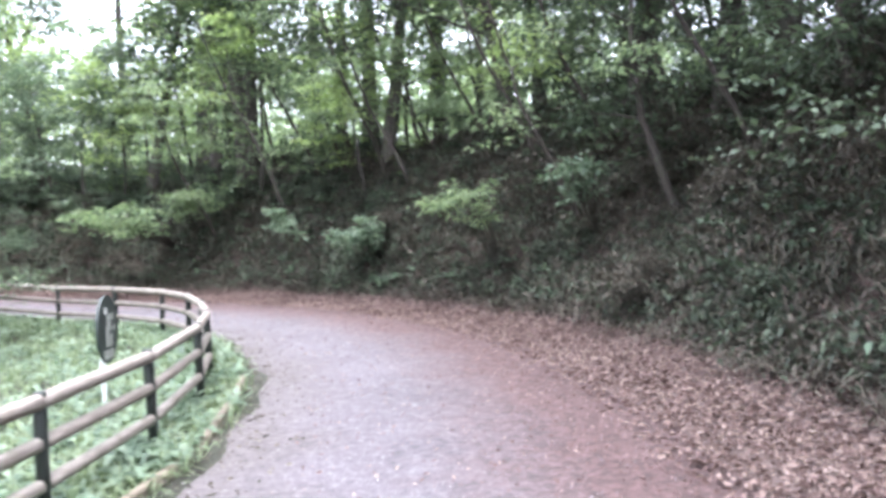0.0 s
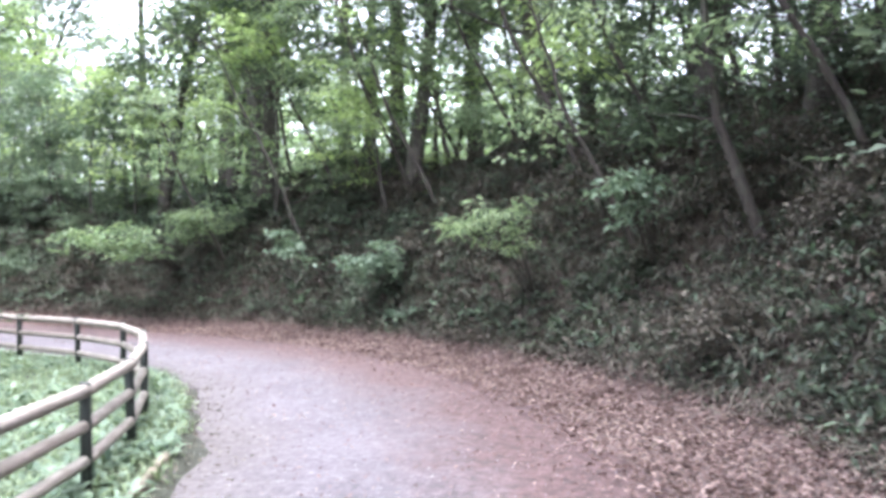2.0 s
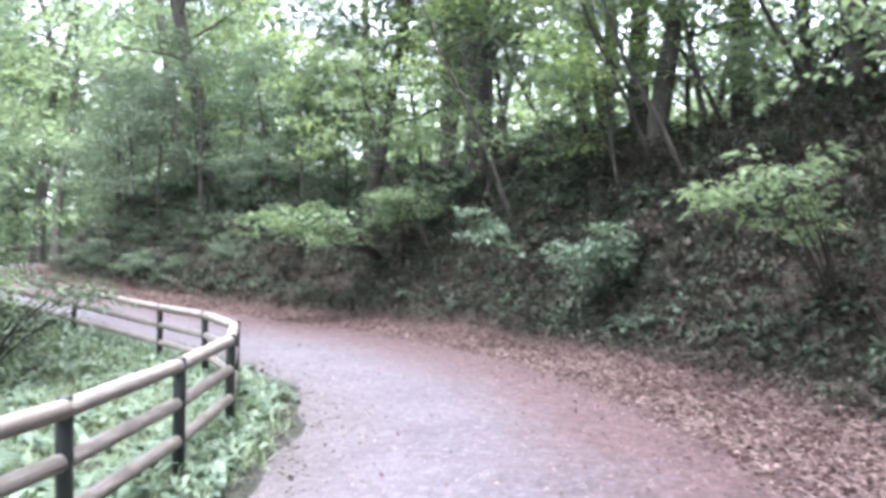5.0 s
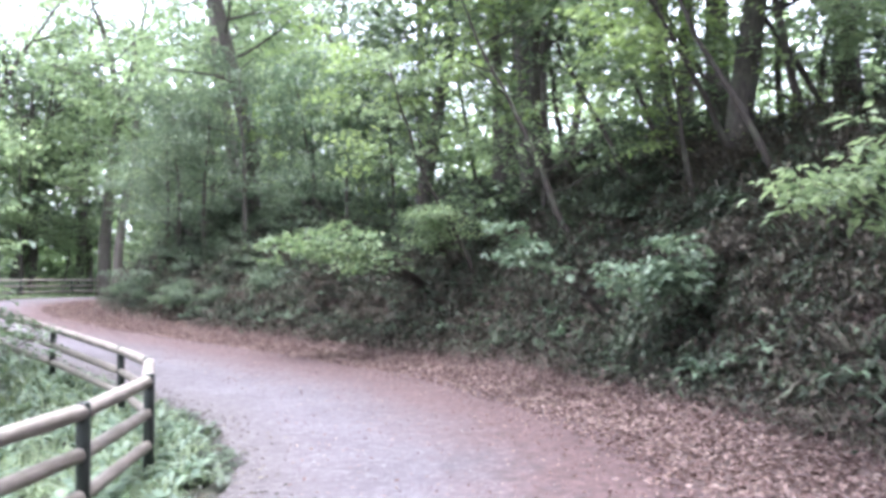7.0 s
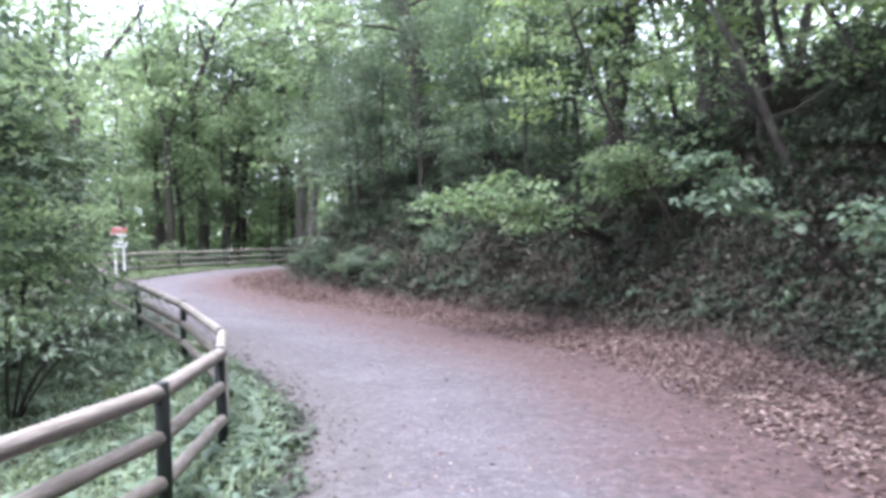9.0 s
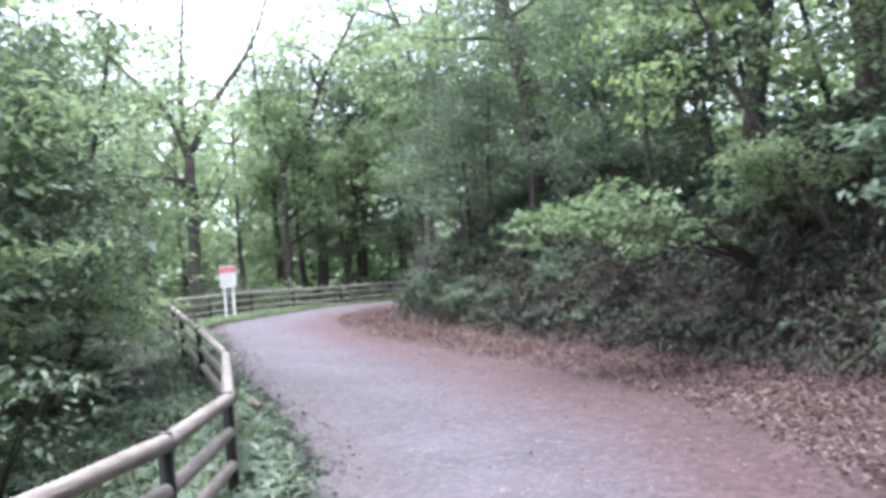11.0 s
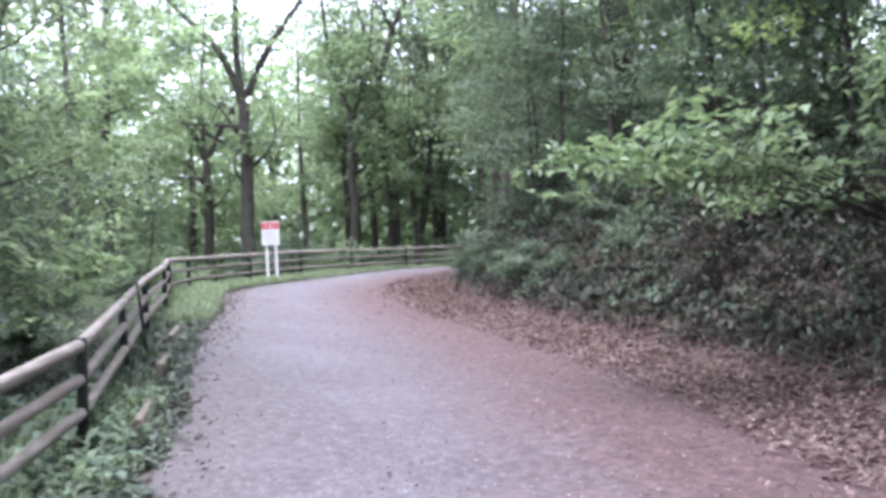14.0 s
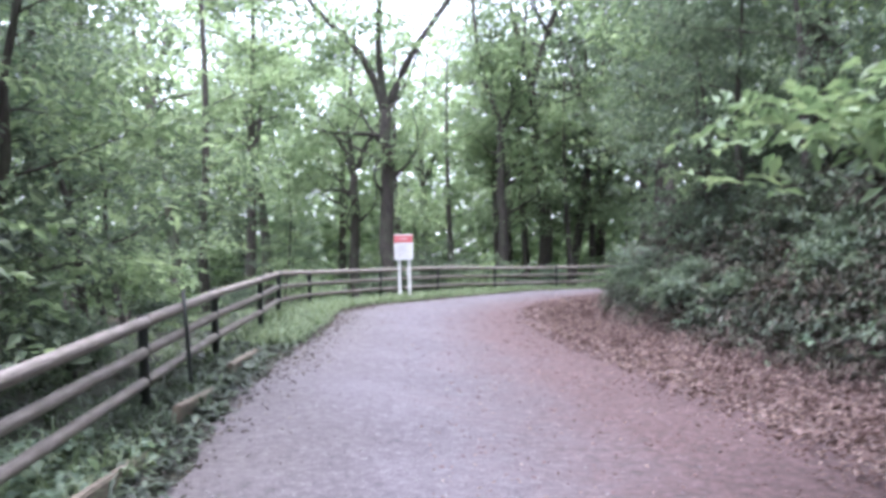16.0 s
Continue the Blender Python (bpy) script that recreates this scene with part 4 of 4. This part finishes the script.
def undergrowth():
    rng = np.random.default_rng(17)
    # dead brush all over the bank, in a thick mat
    al = np.r_[rng.uniform(0.17, 0.75, 6000), rng.uniform(0.2, 0.62, 4500)]
    d = np.abs(rng.normal(0, 1, len(al))) * 2.6 + 0.05
    p = on_ground(foot_point(al, d), 0.0)
    p[:, 2] += (rng.uniform(0, 0.4, len(al)) + 0.45 * np.clip(wave(p[:, 0], p[:, 1], 2.6, 0.7), 0, 1)) * np.clip(d, 0, 1)
    stuff("dead_brush", tufts(rng, p, 9, 0.33, 0.019, 1.0, 0.8, 0.6), BRUSH, "tangle of brown dead brush and dry stems", "brush")
    # green ferns and bamboo grass low on the bank
    al = np.r_[rng.uniform(0.17, 0.75, 2200), rng.uniform(0.2, 0.45, 1500), rng.uniform(0.42, 0.72, 2600)]
    d = np.abs(rng.normal(0, 1, len(al))) * 1.7 + 0.25
    p = on_ground(foot_point(al, d), rng.uniform(0, 0.35, len(al)))
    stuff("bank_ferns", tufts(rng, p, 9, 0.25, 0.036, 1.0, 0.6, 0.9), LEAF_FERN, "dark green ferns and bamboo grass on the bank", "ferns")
    al = np.r_[rng.uniform(0.17, 0.75, 900), rng.uniform(0.46, 0.72, 900)]
    d = np.abs(rng.normal(0, 1, len(al))) * np.where(al < 0.46, 0.45, 0.6)
    p = on_ground(foot_point(al, d), rng.uniform(0, 0.5, len(al)) * np.clip(d, 0, 1))
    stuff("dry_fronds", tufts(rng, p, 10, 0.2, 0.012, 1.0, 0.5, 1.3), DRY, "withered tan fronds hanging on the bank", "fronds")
    al = rng.uniform(0.46, 0.72, 900)
    d = rng.uniform(1.3, 4.2, len(al))
    p = on_ground(foot_point(al, d), rng.uniform(0.1, 0.7, len(al)))
    stuff("drooping_fronds", tufts(rng, p, 9, 0.36, 0.03, 1.0, 0.6, 1.0), LEAF_DARK, "drooping green bamboo grass over the bank", "bamboo grass")
    al = rng.uniform(0.17, 0.75, 900)
    p = on_ground(foot_point(al, rng.uniform(0.2, 5, len(al))), rng.uniform(0, 0.4, len(al)))
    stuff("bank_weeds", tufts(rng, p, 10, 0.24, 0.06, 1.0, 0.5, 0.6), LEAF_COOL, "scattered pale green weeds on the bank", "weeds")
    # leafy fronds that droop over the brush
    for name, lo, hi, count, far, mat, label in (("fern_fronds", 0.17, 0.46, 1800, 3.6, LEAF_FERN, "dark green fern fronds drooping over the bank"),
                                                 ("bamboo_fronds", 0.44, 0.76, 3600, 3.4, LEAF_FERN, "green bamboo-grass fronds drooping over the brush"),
                                                 ("withered_fronds", 0.17, 0.74, 4800, 2.6, BRUSH, "brown withered fronds hanging in the brush")):
        al = rng.uniform(lo, hi, count)
        d = 0.25 + far * rng.uniform(0, 1, count) ** 1.2
        q = on_ground(foot_point(al, d))
        clump = wave(q[:, 0], q[:, 1], 1.9, lo * 9) + 0.5 * wave(q[:, 0], q[:, 1], 4.1, 1.0) + rng.normal(0, 0.3, count)
        q, d, clump = q[clump > -0.25], d[clump > -0.25], clump[clump > -0.25]
        q[:, 2] += (0.12 + 0.4 * np.clip(clump, 0, 1) * rng.uniform(0.3, 1, len(q))) * np.clip(d, 0.3, 1)
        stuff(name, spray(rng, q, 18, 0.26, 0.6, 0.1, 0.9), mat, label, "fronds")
    # bare twigs standing in the brush
    tw = []
    al = rng.uniform(0.2, 0.8, 520)
    p = on_ground(foot_point(al, rng.uniform(0.8, 6.5, len(al))))
    for q in p:
        l = wander(rng, q - [0, 0, 0.1], (rng.normal(0, 0.5), rng.normal(0, 0.5), 1), rng.uniform(0.6, 2.2), 5, 0.18)
        tw.append(tube(l, np.linspace(0.011, 0.003, 6), 4))
    stuff("bare_twigs", join(tw), TWIG, "bare brown twigs standing in the brush", "twigs")
    # fallen leaves along the foot of the bank and thinly over the path
    al = rng.uniform(0.15, 0.78, 85000)
    d = rng.normal(-0.4, 0.68, len(al))
    d = np.where(rng.uniform(0, 1, len(al)) < 0.06, rng.uniform(-4.2, -1, len(al)), d)
    p = on_ground(foot_point(al, d), rng.uniform(0.01, 0.05, len(al)) + np.where(d < -1.2, 0.025, 0))
    n = len(p)
    a = rng.uniform(0, 6.28, n)
    ln = rng.uniform(0.035, 0.085, n) * np.where(d < -1.6, 0.6, 1)
    geo = leaves(p, np.stack([np.cos(a), np.sin(a), rng.normal(0, 0.3, n)], 1), unit(rng.normal(0, 0.4, (n, 3)) + [0, 0, 1]), ln, ln * 0.5, 0.3)
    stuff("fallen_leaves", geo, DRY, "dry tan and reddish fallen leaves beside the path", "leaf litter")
    al = np.r_[rng.uniform(0.1, 0.95, 5000), rng.uniform(0.5, 0.95, 3500)]
    p = on_ground(fence_point(al, rng.normal(0.56, 0.26, len(al)) + np.interp(al, [0, 0.5, 0.6, 0.72, 0.8, 0.9, 1], [0, 0, 0.4, 0.6, 0.8, 0.35, 0.2])), rng.uniform(0.03, 0.05, len(al)))
    n = len(p)
    a = rng.uniform(0, 6.28, n)
    ln = rng.uniform(0.025, 0.06, n)
    geo = leaves(p, np.stack([np.cos(a), np.sin(a), rng.normal(0, 0.3, n)], 1), unit(rng.normal(0, 0.4, (n, 3)) + [0, 0, 1]), ln, ln * 0.5, 0.3)
    stuff("verge_leaves", geo, BRUSH, "dark fallen leaves along the verge", "leaf litter")
    # loose gravel on the path
    al = rng.uniform(0.08, 0.8, 26000)
    near = fence_point(al, rng.uniform(0.35, 4.4, len(al)))
    fd, _ = side_of(FOOT_LINE, near[:, 0], near[:, 1])
    near = near[fd < -1.3 - rng.uniform(0, 1.6, len(near))]
    p = on_ground(near, 0.034)
    n = len(p)
    r = 0.004 + 0.010 * rng.uniform(0, 1, n) ** 3
    shape = np.array([(1, 0, 0), (-0.5, 0.87, 0), (-0.5, -0.87, 0), (0.1, 0.1, 0.75)])
    v = p[:, None] + shape[None] * r[:, None, None] * rng.uniform(0.6, 1.4, (n, 4, 3))
    i = np.arange(n)[:, None] * 4
    stuff("gravel", (v.reshape(-1, 3), np.concatenate([i + [0, 1, 3], i + [1, 2, 3], i + [2, 0, 3]], 1).reshape(-1, 3)), STONE, "loose pale grey gravel on the path", "gravel")
    # grass and weeds on the verge and inside the fence
    al = np.r_[rng.uniform(0.05, 1, 3000), rng.uniform(0.1, 0.5, 3800), rng.uniform(0.55, 0.95, 3200)]
    d = np.where(rng.uniform(0, 1, len(al)) < 0.3, rng.uniform(-0.5, 0.42, len(al)), -np.abs(rng.normal(0, 1, len(al))) * 3.2 - 0.1)
    verge = rng.uniform(0, 1, len(al)) * np.interp(al, [0, 0.5, 0.6, 0.72, 0.8, 0.9, 1], [0.42, 0.45, 0.9, 1.1, 1.3, 1.0, 0.8])
    d[6800:] = verge[6800:]
    xy = fence_point(al, d)
    sd, _ = side_of(FOOT_LINE, xy[:, 0], xy[:, 1])
    xy = xy[sd < -2.5]
    # the stretch under the trees takes a darker tone, their shade put in colour
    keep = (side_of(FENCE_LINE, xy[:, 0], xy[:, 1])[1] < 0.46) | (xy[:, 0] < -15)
    stuff("shade_grass", tufts(rng, on_ground(xy[~keep][::2]), 11, 0.17, 0.016, 0.6, 1.0, 0.7), LEAF_DARK, "grass along the fence with tree shade in its colour", "grass")
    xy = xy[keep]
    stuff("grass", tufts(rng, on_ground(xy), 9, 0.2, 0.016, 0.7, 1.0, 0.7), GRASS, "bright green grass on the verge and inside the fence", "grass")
    al = np.r_[rng.uniform(0.05, 0.95, 900), rng.uniform(0.1, 0.5, 1000)]
    d = np.where(rng.uniform(0, 1, len(al)) < 0.35, rng.uniform(-0.4, 0.36, len(al)), -np.abs(rng.normal(0, 1, len(al))) * 2.6 - 0.1)
    xy = fence_point(al, d)
    sd, _ = side_of(FOOT_LINE, xy[:, 0], xy[:, 1])
    xy = xy[sd < -2.5]
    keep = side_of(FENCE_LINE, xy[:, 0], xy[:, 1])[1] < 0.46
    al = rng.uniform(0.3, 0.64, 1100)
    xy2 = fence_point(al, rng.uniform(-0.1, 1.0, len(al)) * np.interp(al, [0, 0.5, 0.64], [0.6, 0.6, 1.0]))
    # low weeds on the verge, tree shade put into their leaf tone
    stuff("verge_weeds", tufts(rng, on_ground(xy2, 0.02), 8, 0.12, 0.045, 1.0, 0.5, 0.6), LEAF_FERN, "low verge weeds with tree shade in their colour", "weeds")
    # same weeds past 0.46 along, darkened to stand for the trees' shade
    stuff("shade_weeds", tufts(rng, on_ground(xy[~keep][::2], 0.05), 9, 0.15, 0.05, 1.0, 0.5, 0.6), LEAF_FERN, "broad-leaved weeds along the fence with shade in their colour", "weeds")
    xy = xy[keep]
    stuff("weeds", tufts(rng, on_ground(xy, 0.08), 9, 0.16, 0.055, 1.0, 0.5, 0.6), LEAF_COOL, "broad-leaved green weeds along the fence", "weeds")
    # the woods far off on all sides
    n = 16000
    a, r = np.where(rng.uniform(0, 1, n) < 0.8, rng.uniform(0.9, 3.7, n), rng.uniform(0, 2 * np.pi, n)), rng.uniform(34, 75, n)
    c = np.stack([-12 + np.cos(a) * r, 18 + np.sin(a) * r, 0.6 + 15 * rng.uniform(0, 1, n) ** 1.9], 1)
    stuff("far_woods", spray(rng, c, 11, 1.35, 0.5, 0.8), LEAF, "green woods far off behind the trees", "woods")


def edging():
    for k, (a0, a1) in enumerate(((0.135, 0.158), (0.16, 0.185), (0.188, 0.213), (0.43, 0.465), (0.468, 0.505), (0.508, 0.545))):
        p, q = fence_point([a0, a1], [0.36, 0.36])
        m = (p + q) / 2
        ln = float(np.hypot(*(q - p)))
        ob = part("edging_board", bm_mesh("edging_board", box(0, 0, 0.02, 0.07, ln * 0.97, 0.14, 0.012), KERB))
        ob.matrix_world = pose(m[0], m[1], gz(*m), (-2, 3, 1, 0, -1, 1)[k], (5, -4, 3, -3, 4, 2)[k], math.degrees(math.atan2(q[1] - p[1], q[0] - p[0])) - 90)
        tagged(ob, "old brown timber edging board beside the path", "edging", "edging boards")


woods()
cedars()
saplings()
bank_shrubs()
edging()
undergrowth()
